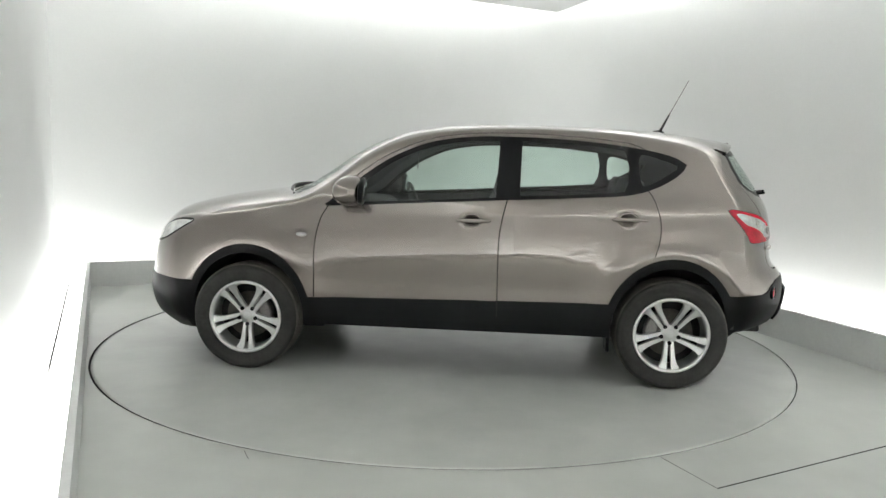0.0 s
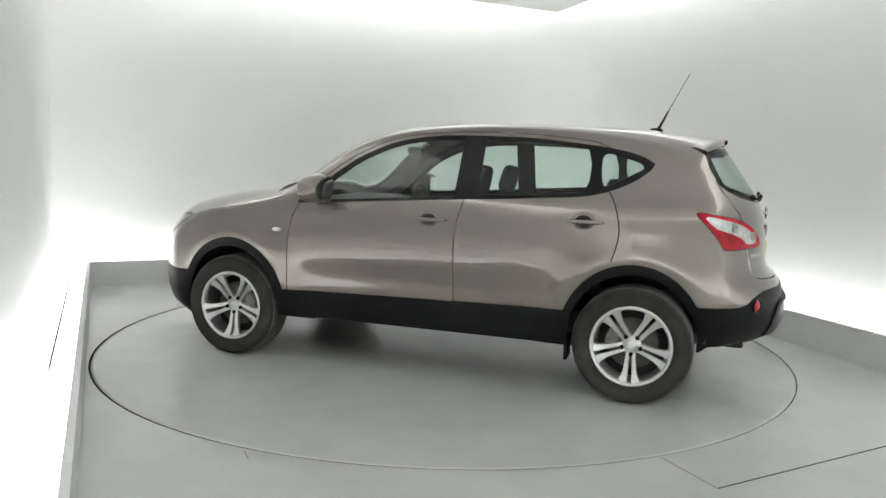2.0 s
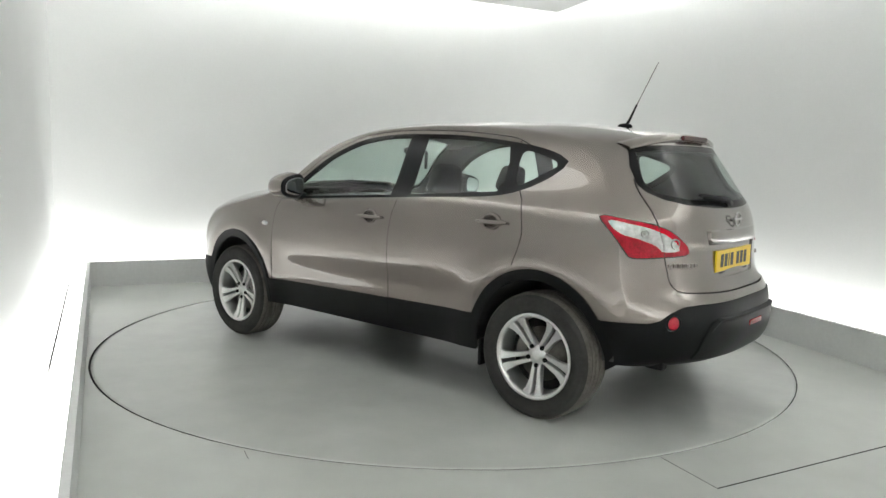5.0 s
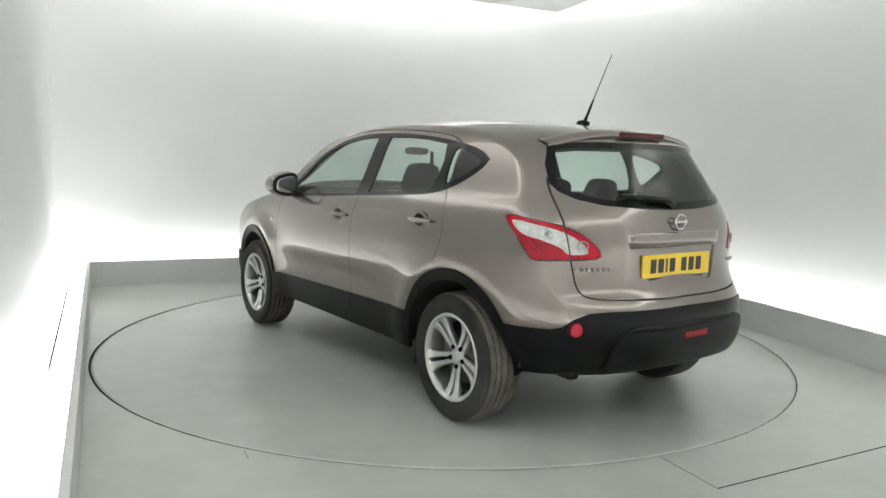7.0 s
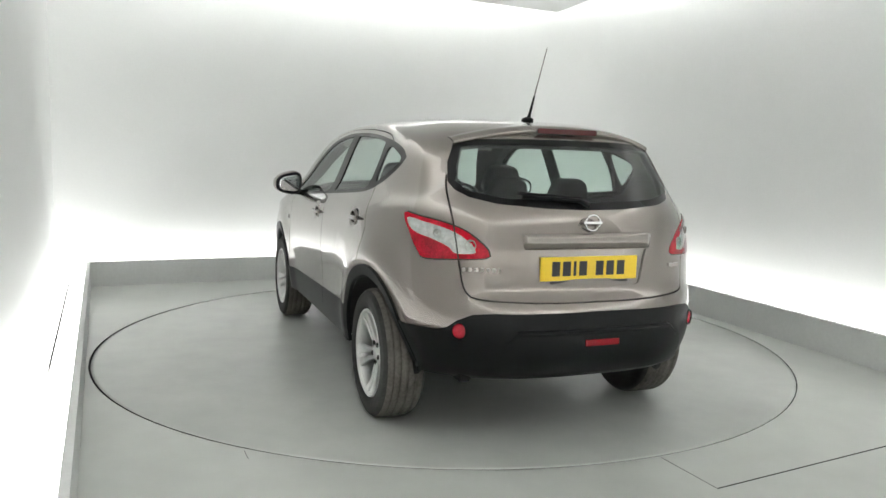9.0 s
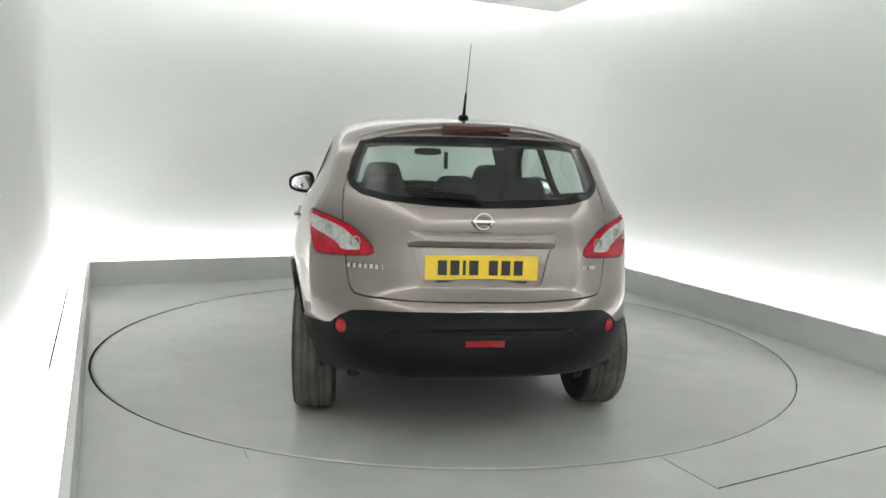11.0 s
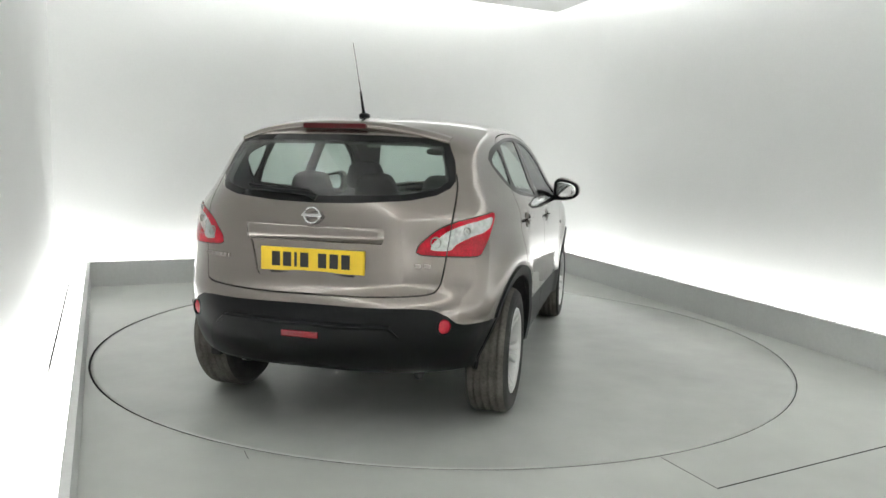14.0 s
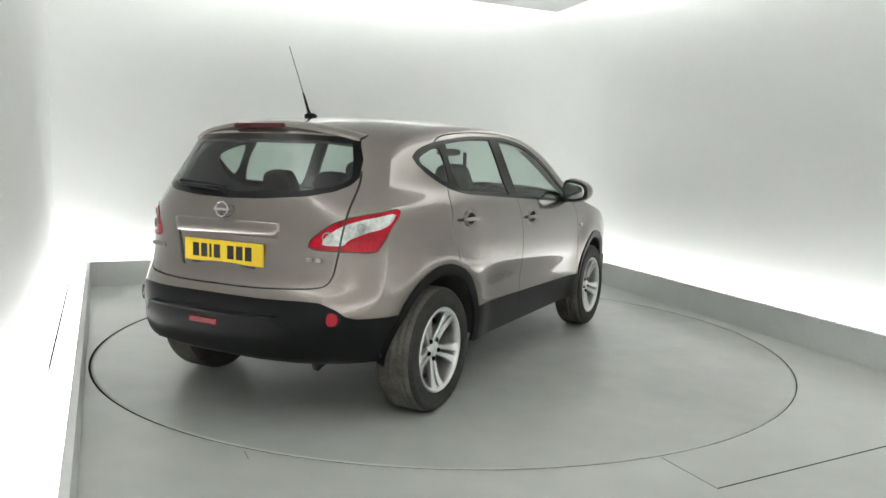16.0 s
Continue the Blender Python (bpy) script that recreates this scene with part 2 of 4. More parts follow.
    tagged(part("ceiling", prism(outer, 3.52, 3.62), WALL), "plain white ceiling", "ceiling", kind="structure")
    drop = outset(PLAN, -0.10)
    tagged(part("ceiling_raft", prism(drop, 3.17, 3.22), WALL), "white suspended ceiling raft", "ceiling", kind="structure")
    # the strips on the raft stop short of the corners
    b0, b1 = outset(PLAN, -0.32), outset(PLAN, -0.22)
    for i, (head, tail) in enumerate(((0.15, 0.25), (0.60, 0.1), (0.1, 0.1), (0.1, 0.1))):
        j = (i + 1) % 4
        along = (b0[j] - b0[i]).normalized()
        p0, p1, p2, p3 = b0[i] + along * head, b0[j] - along * tail, b1[j] - along * tail, b1[i] + along * head
        # the front strip is out of view and boosted as fill light
        tagged(part("light_strip", slab(p0, p1, p2, p3, 3.224, 3.28), TOP_FRONT_FILL if i == 2 else TOP), "glowing white light strip on the ceiling raft", "light", "cove lights")
    bm = lathe([(0.001, 0), (RING - 0.03, 0), (RING - 0.008, -0.0005), (RING - 0.007, -0.004)], 180)
    bmesh.ops.transform(bm, matrix=Matrix.Rotation(math.pi / 2, 4, "X"), verts=bm.verts)
    disc = part("turntable", bm, DISC, None, "", True)
    tagged(disc, "pale grey round turntable flush with the floor", "turntable")
    disc.location = (CENTRE.x, CENTRE.y, 0)
    # the disc's side of the gap is coloured near-black to keep it dark
    bm = lathe([(RING - 0.007, -0.002), (RING - 0.0065, -0.004), (RING - 0.0065, -0.055), (RING - 0.05, -0.055)], 180)
    bmesh.ops.transform(bm, matrix=Matrix.Rotation(math.pi / 2, 4, "X"), verts=bm.verts)
    part("edge_band", bm, PIT, disc, "near-black edge band in the turntable gap")
    return disc


turntable = booth()


# ---------------------------------------------------------------- the car: x forward, y to its left, z up, between the axles
PAIRS = [  # centre line x, z and shoulder line x, z, from the front's foot over the roof to the rear's foot
    (1.98, .20, 1.64, .24), (2.11, .30, 1.71, .31), (2.15, .45, 1.76, .45), (2.13, .60, 1.77, .60), (2.10, .74, 1.76, .72),
    (2.03, .88, 1.71, .83), (1.89, .99, 1.58, .915), (1.62, 1.064, 1.38, .975), (1.32, 1.113, 1.15, 1.025), (1.08, 1.148, .945, 1.075),
    (.92, 1.24, .78, 1.165), (.72, 1.380, .60, 1.310), (.52, 1.483, .42, 1.418), (.31, 1.545, .20, 1.489), (.08, 1.576, -.03, 1.521),
    (-.29, 1.592, -.33, 1.538), (-.68, 1.589, -.68, 1.534), (-1.05, 1.577, -1.0, 1.515), (-1.33, 1.56, -1.25, 1.478), (-1.56, 1.53, -1.42, 1.435),
    (-1.71, 1.49, -1.53, 1.37), (-1.78, 1.41, -1.58, 1.28), (-1.89, 1.25, -1.64, 1.18), (-1.97, 1.12, -1.68, 1.09), (-2.005, 1.0, -1.71, .98),
    (-2.012, .86, -1.73, .86), (-2.03, .76, -1.75, .75), (-2.10, .68, -1.78, .66), (-2.12, .55, -1.79, .55), (-2.11, .45, -1.79, .46), (-2.06, .375, -1.755, .385), (-1.98, .345, -1.71, .345)]
SEC_Z = [.2, .30, .45, .60, .75, .90, .98, 1.05, 1.10, 1.14, 1.2, 1.35, 1.45, 1.54]
SEC_Y = [.815, .85, .874, .884, .893, .890, .880, .868, .855, .832, .797, .735, .69, .635]
SEC = curve_through(list(zip(SEC_Z, SEC_Y)), 300)


def half_width(x, z):
    w = float(np.interp(z, SEC[:, 0], SEC[:, 1]))
    if x < -0.9:
        w -= ((-0.9 - x) / 0.8) ** 2 * 0.10
    if x > 1.0:
        w -= ((x - 1.0) / 0.8) ** 2 * 0.055
    if x < -1.35 and z < 0.58:
        w -= 0.055 * min(1.0, (0.58 - z) / 0.2) * min(1.0, (-1.35 - x) / 0.35)
    # hollow above the sill and a soft crease that rises to the rear
    w -= 0.006 * math.exp(-((z - 0.60) / 0.09) ** 2) * max(0.0, 1 - (x / 1.1) ** 4)
    for hx, hz in ((-.09, .985), (-1.01, 1.02)):
        w -= 0.026 * math.exp(-((x - hx) / 0.045) ** 4 - ((z - hz) / 0.030) ** 4)
    crease = 1.0 + 0.03 * -x
    w += 0.006 * math.exp(-((z - crease) / 0.035) ** 2)
    for cx in (-1.3, 1.3):
        d = math.hypot(x - cx, (z - 0.36) * 0.92)
        w += 0.022 * math.exp(-((d - 0.44) / 0.09) ** 2) * (1 if z > 0.3 else 0.6)
    return w


def shell():
    """The left half of the body as one smooth skin."""
    bm = bmesh.new()
    ns, nt, nr = 230, 16, 34
    c = curve_through(PAIRS, ns)
    foot = [(x, 0.31) for x in np.linspace(-1.66, 1.58, 56)]
    ring = [(q[2], q[3]) for q in c] + foot
    # side
    spine = [(max(-1.15, min(1.0, x)), 0.74) for x, z in ring]
    grid = []
    for (x1, z1), (x0, z0) in zip(ring, spine):
        col = []
        for k in range(nr + 1):
            r = k / nr
            x, z = x0 + (x1 - x0) * r, z0 + (z1 - z0) * r
            col.append(bm.verts.new((x, half_width(x, z), z)))
        grid.append(col)
    m = len(grid)
    for i in range(m):
        a, b = grid[i], grid[(i + 1) % m]
        for k in range(nr):
            bm.faces.new((a[k], a[k + 1], b[k + 1], b[k]))
    # wrap over to the centre line
    rows = []
    for i in range(ns):
        j = grid[i][nr]
        row = [j]
        n = 3.4
        for k in range(1, nt + 1):
            t = 1 - k / nt
            f = t ** n
            row.append(bm.verts.new((c[i][0] + (j.co.x - c[i][0]) * f, j.co.y * t, c[i][1] + (j.co.z - c[i][1]) * f)))
        rows.append(row)
    for a, b in zip(rows, rows[1:]):
        for k in range(nt):
            bm.faces.new((a[k], a[k + 1], b[k + 1], b[k]))
    bmesh.ops.remove_doubles(bm, verts=bm.verts, dist=0.0004)
    bmesh.ops.recalc_face_normals(bm, faces=bm.faces)
    if sum(f.normal.y * f.calc_area() for f in bm.faces) < 0:
        bmesh.ops.reverse_faces(bm, faces=bm.faces)
    return bm


SIDE = (Vector((1, 0, 0)), Vector((0, 0, 1)))
REAR = (Vector((0, 1, 0)), Vector((0, 0, 1)))
FDIAG = (Vector((1, -1, 0)).normalized(), Vector((0, 0, 1)))
DIAG = (Vector((-1, -1, 0)).normalized(), Vector((0, 0, 1)))


def flat(co, view):
    return (co.dot(view[0]), co.dot(view[1]))


def inside(q, poly):
    x, y = q
    hit = False
    j = len(poly) - 1
    for i in range(len(poly)):
        (x0, y0), (x1, y1) = poly[i], poly[j]
        if (y0 > y) != (y1 > y) and x < (x1 - x0) * (y - y0) / (y1 - y0) + x0:
            hit = not hit
        j = i
    return hit


def carve(bm, pts, view, ok, closed=True):
    """Cuts edges into the skin along an outline seen from one side."""
    us, vs = [q[0] for q in pts], [q[1] for q in pts]
    cand = []
    for f in bm.faces:
        m = f.calc_center_median()
        if ok(m):
            u, v = flat(m, view)
            if min(us) - .08 < u < max(us) + .08 and min(vs) - .08 < v < max(vs) + .08:
                cand.append(f)
    n = len(pts)
    for i in range(n if closed else n - 1):
        a, b = Vector(pts[i]), Vector(pts[(i + 1) % n])
        d = b - a
        length = d.length
        if length < 1e-6:
            continue
        d /= length
        pick = []
        for f in cand:
            if not f.is_valid:
                continue
            lo_t, hi_t, lo_s, hi_s = 9, -9, 9, -9
            for v in f.verts:
                u, w = flat(v.co, view)
                t, s = (u - a.x) * d.x + (w - a.y) * d.y, (w - a.y) * d.x - (u - a.x) * d.y
                lo_t, hi_t, lo_s, hi_s = min(lo_t, t), max(hi_t, t), min(lo_s, s), max(hi_s, s)
            if hi_t > -0.001 and lo_t < length + 0.001 and lo_s < 0 < hi_s:
                pick.append(f)
        if not pick:
            continue
        geom = set(pick)
        for f in pick:
            geom.update(f.edges)
            geom.update(f.verts)
        before = set(cand)
        no = view[1] * d.x - view[0] * d.y
        out = bmesh.ops.bisect_plane(bm, geom=list(geom), dist=1e-5, plane_co=view[0] * a.x + view[1] * a.y, plane_no=no)
        for g in out["geom"]:
            if isinstance(g, bmesh.types.BMFace) and g not in before:
                cand.append(g)


def arc(cx, cz, a, b, t0, t1, n=28):
    return [(cx + a * math.cos(radians(t0 + (t1 - t0) * k / n)), cz + b * math.sin(radians(t0 + (t1 - t0) * k / n))) for k in range(n + 1)]


def rounded(pts, n=60):
    """A closed smooth outline through pts."""
    q = list(pts)
    c = curve_through(q[-2:] + q + q[:2], n * 3)
    i0 = min(range(len(c)), key=lambda k: (c[k][0] - q[0][0]) ** 2 + (c[k][1] - q[0][1]) ** 2 if k < len(c) // 2 else 99)
    i1 = min(range(len(c)), key=lambda k: (c[k][0] - q[0][0]) ** 2 + (c[k][1] - q[0][1]) ** 2 if k > len(c) // 2 else 99)
    idx = np.linspace(i0, i1, n, endpoint=False).astype(int)
    return [tuple(c[k]) for k in idx]


def band(line, w):
    """A closed ribbon of half-width w round an open line."""
    p = [Vector(q) for q in line]
    left, right = [], []
    for i, q in enumerate(p):
        d = (p[min(i + 1, len(p) - 1)] - p[max(i - 1, 0)]).normalized()
        s = Vector((-d.y, d.x)) * w
        left.append(tuple(q + s))
        right.append(tuple(q - s))
    return left + right[::-1]


ARCH_OUT = {s: arc(1.295 * s, .35, .402, .446, -12, 192) for s in (-1, 1)}
ARCH_IN = {s: arc(1.295 * s, .35, .36, .393, -14, 194) for s in (-1, 1)}
DLO = [(.80, 1.045), (.30, 1.075), (-.24, 1.108), (-.70, 1.135), (-1.0, 1.158), (-1.155, 1.197), (-1.285, 1.262), (-1.365, 1.333), (-1.345, 1.372),
       (-1.21, 1.418), (-.98, 1.455), (-.64, 1.486), (-.29, 1.495), (-.05, 1.487), (.19, 1.448), (.40, 1.362), (.545, 1.268), (.68, 1.155), (.77, 1.075)]
GLASS_F = [(-.228, 1.125), (-.243, 1.472)] + [tuple(q) for q in curve_through([(-.243, 1.472), (-.05, 1.464), (.17, 1.426), (.385, 1.338), (.53, 1.238), (.655, 1.135), (.705, 1.078)], 26)][1:] + [(.68, 1.070), (.30, 1.093)]
GLASS_R = [(-.372, 1.137), (-.70, 1.157), (-.99, 1.180), (-1.018, 1.24), (-1.022, 1.34), (-.995, 1.432), (-.80, 1.455), (-.62, 1.468), (-.378, 1.474)]
GLASS_Q = [(-1.10, 1.222), (-1.155, 1.234), (-1.25, 1.287), (-1.316, 1.337), (-1.21, 1.383), (-1.095, 1.403), (-1.08, 1.32)]
DOOR_F = curve_through([(.72, 1.165), (.78, 1.06), (.835, .955), (.866, .80), (.868, .60), (.866, .48)], 24)
DOOR_B = curve_through([(-.30, 1.12), (-.272, 1.0), (-.256, .88), (-.255, .70), (-.258, .40)], 20)
DOOR_R = curve_through([(-1.12, 1.21), (-1.17, 1.13), (-1.205, 1.0), (-1.20, .90), (-1.175, .806)], 20)
DOOR_TOP = curve_through([(-1.12, 1.435), (-1.0, 1.476), (-.65, 1.508), (-.29, 1.517), (-.03, 1.506), (.2, 1.467), (.42, 1.377), (.57, 1.28), (.72, 1.155)], 44)
DOOR_UP = curve_through([(-1.045, 1.24), (-1.055, 1.36), (-1.06, 1.455)], 6)
SILL = [(.95, .478), (-.26, .503), (-1.0, .515)]
REAR_GLASS = [(0, 1.455), (.3, 1.452), (.49, 1.444), (.552, 1.426), (.595, 1.335), (.614, 1.243), (.598, 1.207), (.548, 1.174), (.44, 1.149), (.2, 1.130), (0, 1.125)]
GATE = curve_through([(.609, 1.275), (.620, 1.24), (.629, 1.18), (.632, 1.09), (.622, .95), (.61, .84), (.597, .765), (.56, .728), (.40, .718), (.2, .713), (0, .712)], 46)
BUMP_R = [(-.02, .672), (.50, .668), (.58, .660), (.635, .63), (.675, .592), (.71, .578), (.90, .574)]
LAMP = [(.585, 1.088), (.70, 1.076), (.83, 1.053), (.92, 1.022), (.99, .975), (1.03, .932), (1.025, .912), (.98, .904), (.86, .898), (.728, .896), (.69, .93), (.635, 1.01)]
LAMP_W = [(.618, 1.069), (.71, 1.057), (.82, 1.034), (.898, 1.004), (.953, .964), (.976, .938), (.962, .926), (.91, .922), (.875, .926), (.845, .952), (.76, .984), (.67, 1.010)]
VALANCE = [(-.02, .590), (.405, .590), (.435, .583), (.46, .560), (.49, .50), (.50, .40), (-.02, .40)]
RECESS = [(0, .943), (.325, .943), (.318, .93), (.285, .80), (.272, .782), (.25, .775), (0, .772)]
REAR_CLEAR = [(0, 1.425), (.42, 1.422), (.530, 1.412), (.566, 1.320), (.586, 1.245), (.55, 1.206), (.40, 1.176), (0, 1.160)]
SCREEN = [(-.02, 1.165), (.45, 1.145), (.70, 1.10), (.715, 1.13), (.62, 1.30), (.545, 1.43), (.50, 1.485), (.3, 1.515), (-.02, 1.523)]
HEAD = [(.60, .925), (.75, .928), (.90, .89), (1.02, .82), (1.05, .77), (.95, .765), (.80, .80), (.68, .86)]


def on_rear(m):
    return m.x < -1.5


def on_lamp(m):
    return m.x < -1.45 and .8 < m.z < 1.15


def on_side(m):
    return m.y > 0.45


def kinds(m):
    """The part of the body that a face with the middle m belongs to."""
    s, r, g = (m.x, m.z), (m.y, m.z), flat(m, DIAG)
    for k in (-1, 1):
        if m.y > .55 and inside(s, ARCH_IN[k] + [(1.295 * k - .2, .2), (1.295 * k + .2, .2)]):
            return None
    for k in (-1, 1):
        if m.y > .55 and inside(s, ARCH_OUT[k] + [(1.295 * k - .2, .2), (1.295 * k + .2, .2)]):
            return "arch_rear" if k < 0 else "arch_front"
    if m.x < -1.5 and inside(r, GATE_BAND) and not (m.z > 1.455):
        return "seam"
    if on_lamp(m) and inside(g, LAMP):
        if inside(g, LAMP_W):
            return "lamp_white"
        return "lamp_red"
    if on_lamp(m) and inside(g, LAMP_GAP):
        return "lamp_gap"
    if m.x < -1.5:
        if inside(r, REAR_GLASS + [(-.1, 1.125), (-.1, 1.455)]):
            return "rear_glass" if inside(r, REAR_CLEAR + [(-.1, 1.162), (-.1, 1.425)]) else "rear_frit"
        if m.z < .70 and m.x < -1.55 and inside(r, BUMP_R + [(.95, .1), (-.1, .1)]):
            return "valance" if inside(r, VALANCE) else "bumper_low_rear"
        if inside(r, GATE_BAND) and not (m.z > 1.455):
            return "seam"
        if m.x < -1.55 and inside(r, [tuple(q) for q in GATE] + [(-.1, .712), (-.1, 1.47)]):
            return "recess" if inside(r, RECESS + [(-.1, .772), (-.1, .943)]) else "tailgate"
    if on_side(m) and -1.5 < m.x < 1.0:
        if inside(s, GLASS_F) or inside(s, GLASS_R) or inside(s, GLASS_Q):
            return "glass_front" if m.x > -.3 else ("glass_rear" if m.x > -1.04 else "glass_quarter")
        if inside(s, DLO_OUT):
            return "window_trim"
        for b in SEAM_BANDS:
            if inside(s, b):
                return "seam"
    if m.x > .2 and m.y < .78 and m.z > 1.09 and inside(r, SCREEN):
        return "windscreen"
    if m.x > 1.4 and m.z > .7 and inside(flat(m, FDIAG), HEAD):
        return "headlamp" if inside(flat(m, FDIAG), HEAD_LENS) else "head_rim"
    if m.x > 1.5:
        if m.z < .552:
            return "bumper_low_front"
        if m.x > 1.9 and m.y < .33 and .56 < m.z < .86:
            return "grille"
    if on_side(m) and -1.0 < m.x < 1.0 and m.z < .478 + (.95 - m.x) * .0195:
        return "sill"
    if on_side(m) and m.z < 1.5:
        door = DOOR_POLY_F if m.x > -.27 else DOOR_POLY_R
        if inside(s, door):
            return "door_front" if m.x > -.27 else "door_rear"
    if m.z > .9 and m.x > .9 and m.y < .74:
        return "bonnet"
    if m.z > 1.45 and m.y < .62:
        return "roof"
    return "fender" if m.x > .6 else "quarter_panel"


def shrunk(poly, d):
    """A closed outline moved towards its inside by d."""
    p = [Vector(q) for q in poly]
    area = sum(a.x * b.y - b.x * a.y for a, b in zip(p, p[1:] + p[:1]))
    out = []
    for k, q in enumerate(p):
        e = (p[(k + 1) % len(p)] - p[k - 1]).normalized()
        out.append(tuple(q + Vector((-e.y, e.x)) * (d if area > 0 else -d)))
    return out


DLO_OUT = rounded(DLO, 80)
GLASS_Q = rounded(GLASS_Q, 30)
LAMP, LAMP_W, HEAD = rounded(LAMP, 48), rounded(LAMP_W, 40), rounded(HEAD, 36)
LAMP_GAP, HEAD_LENS = shrunk(LAMP, -.006), shrunk(HEAD, .014)
SEAM_BANDS = [band(q, .0035) for q in (DOOR_F, DOOR_B, DOOR_R, DOOR_TOP, DOOR_UP)]
GATE_BAND = band(GATE, .004)
DOOR_POLY_F = [tuple(q) for q in DOOR_F] + [(.866, .3), (-.258, .3)] + [tuple(q) for q in DOOR_B[::-1]] + [(-.29, 1.517), (.0, 1.503), (.2, 1.467), (.42, 1.377), (.57, 1.28)]
DOOR_POLY_R = [tuple(q) for q in DOOR_B] + [(-.258, .3), (-.9, .3)] + [(-.93, .6), (-1.03, .75), (-1.175, .806)] + [tuple(q) for q in DOOR_R[::-1]] + [(-1.06, 1.455), (-1.0, 1.476), (-.65, 1.508), (-.29, 1.517)]
PART_LOOK = {
    "arch_front": ("wheel_arch_trim", BLACK, 0), "arch_rear": ("wheel_arch_trim", BLACK, 0), "lamp_white": ("clear_lens", WHITE, 0), "lamp_red": ("tail_lamp", RED, 0),
    "rear_glass": ("rear_window", CLEAR, 1), "bumper_low_rear": ("rear_bumper_skirt", BLACK, 1), "rear_frit": ("rear_window_border", GLOSSBLACK, 1), "recess": ("plate_recess", PAINT, 1), "seam": ("shut_line", SEAM, 0), "tailgate": ("tailgate", PAINT, 1),
    "glass_front": ("front_door_window", CLEAR, 0), "glass_rear": ("rear_door_window", CLEAR, 0), "glass_quarter": ("quarter_window", CLEAR, 0),
    "window_trim": ("window_trim", GLOSSBLACK, 0), "windscreen": ("windscreen", CLEAR, 1), "bumper_low_front": ("front_bumper_skirt", BLACK, 1),
    "headlamp": ("headlamp", HEADLENS, 0), "head_rim": ("headlamp_bezel", GLOSSBLACK, 0), "lamp_gap": ("tail_lamp_gasket", SEAM, 0), "valance": ("bumper_valance", BLACK, 1), "grille": ("grille", GLOSSBLACK, 1), "sill": ("sill_cladding", BLACK, 0), "door_front": ("front_door", PAINT, 0),
    "door_rear": ("rear_door", PAINT, 0), "bonnet": ("bonnet", PAINT, 1), "roof": ("roof", PAINT, 1), "fender": ("front_wing", PAINT, 0), "quarter_panel": ("rear_quarter_panel", PAINT, 0)}
LABELS = {"tail_lamp": "red wrap-around tail lamp lens", "clear_lens": "clear white lens", "wheel_arch_trim": "matt black plastic arch trim", "sill_cladding": "matt black sill cladding",
          "rear_window": "green-tinted glass", "window_trim": "gloss black window surround", "rear_bumper_skirt": "matt black lower bumper", "front_bumper_skirt": "matt black lower bumper"}


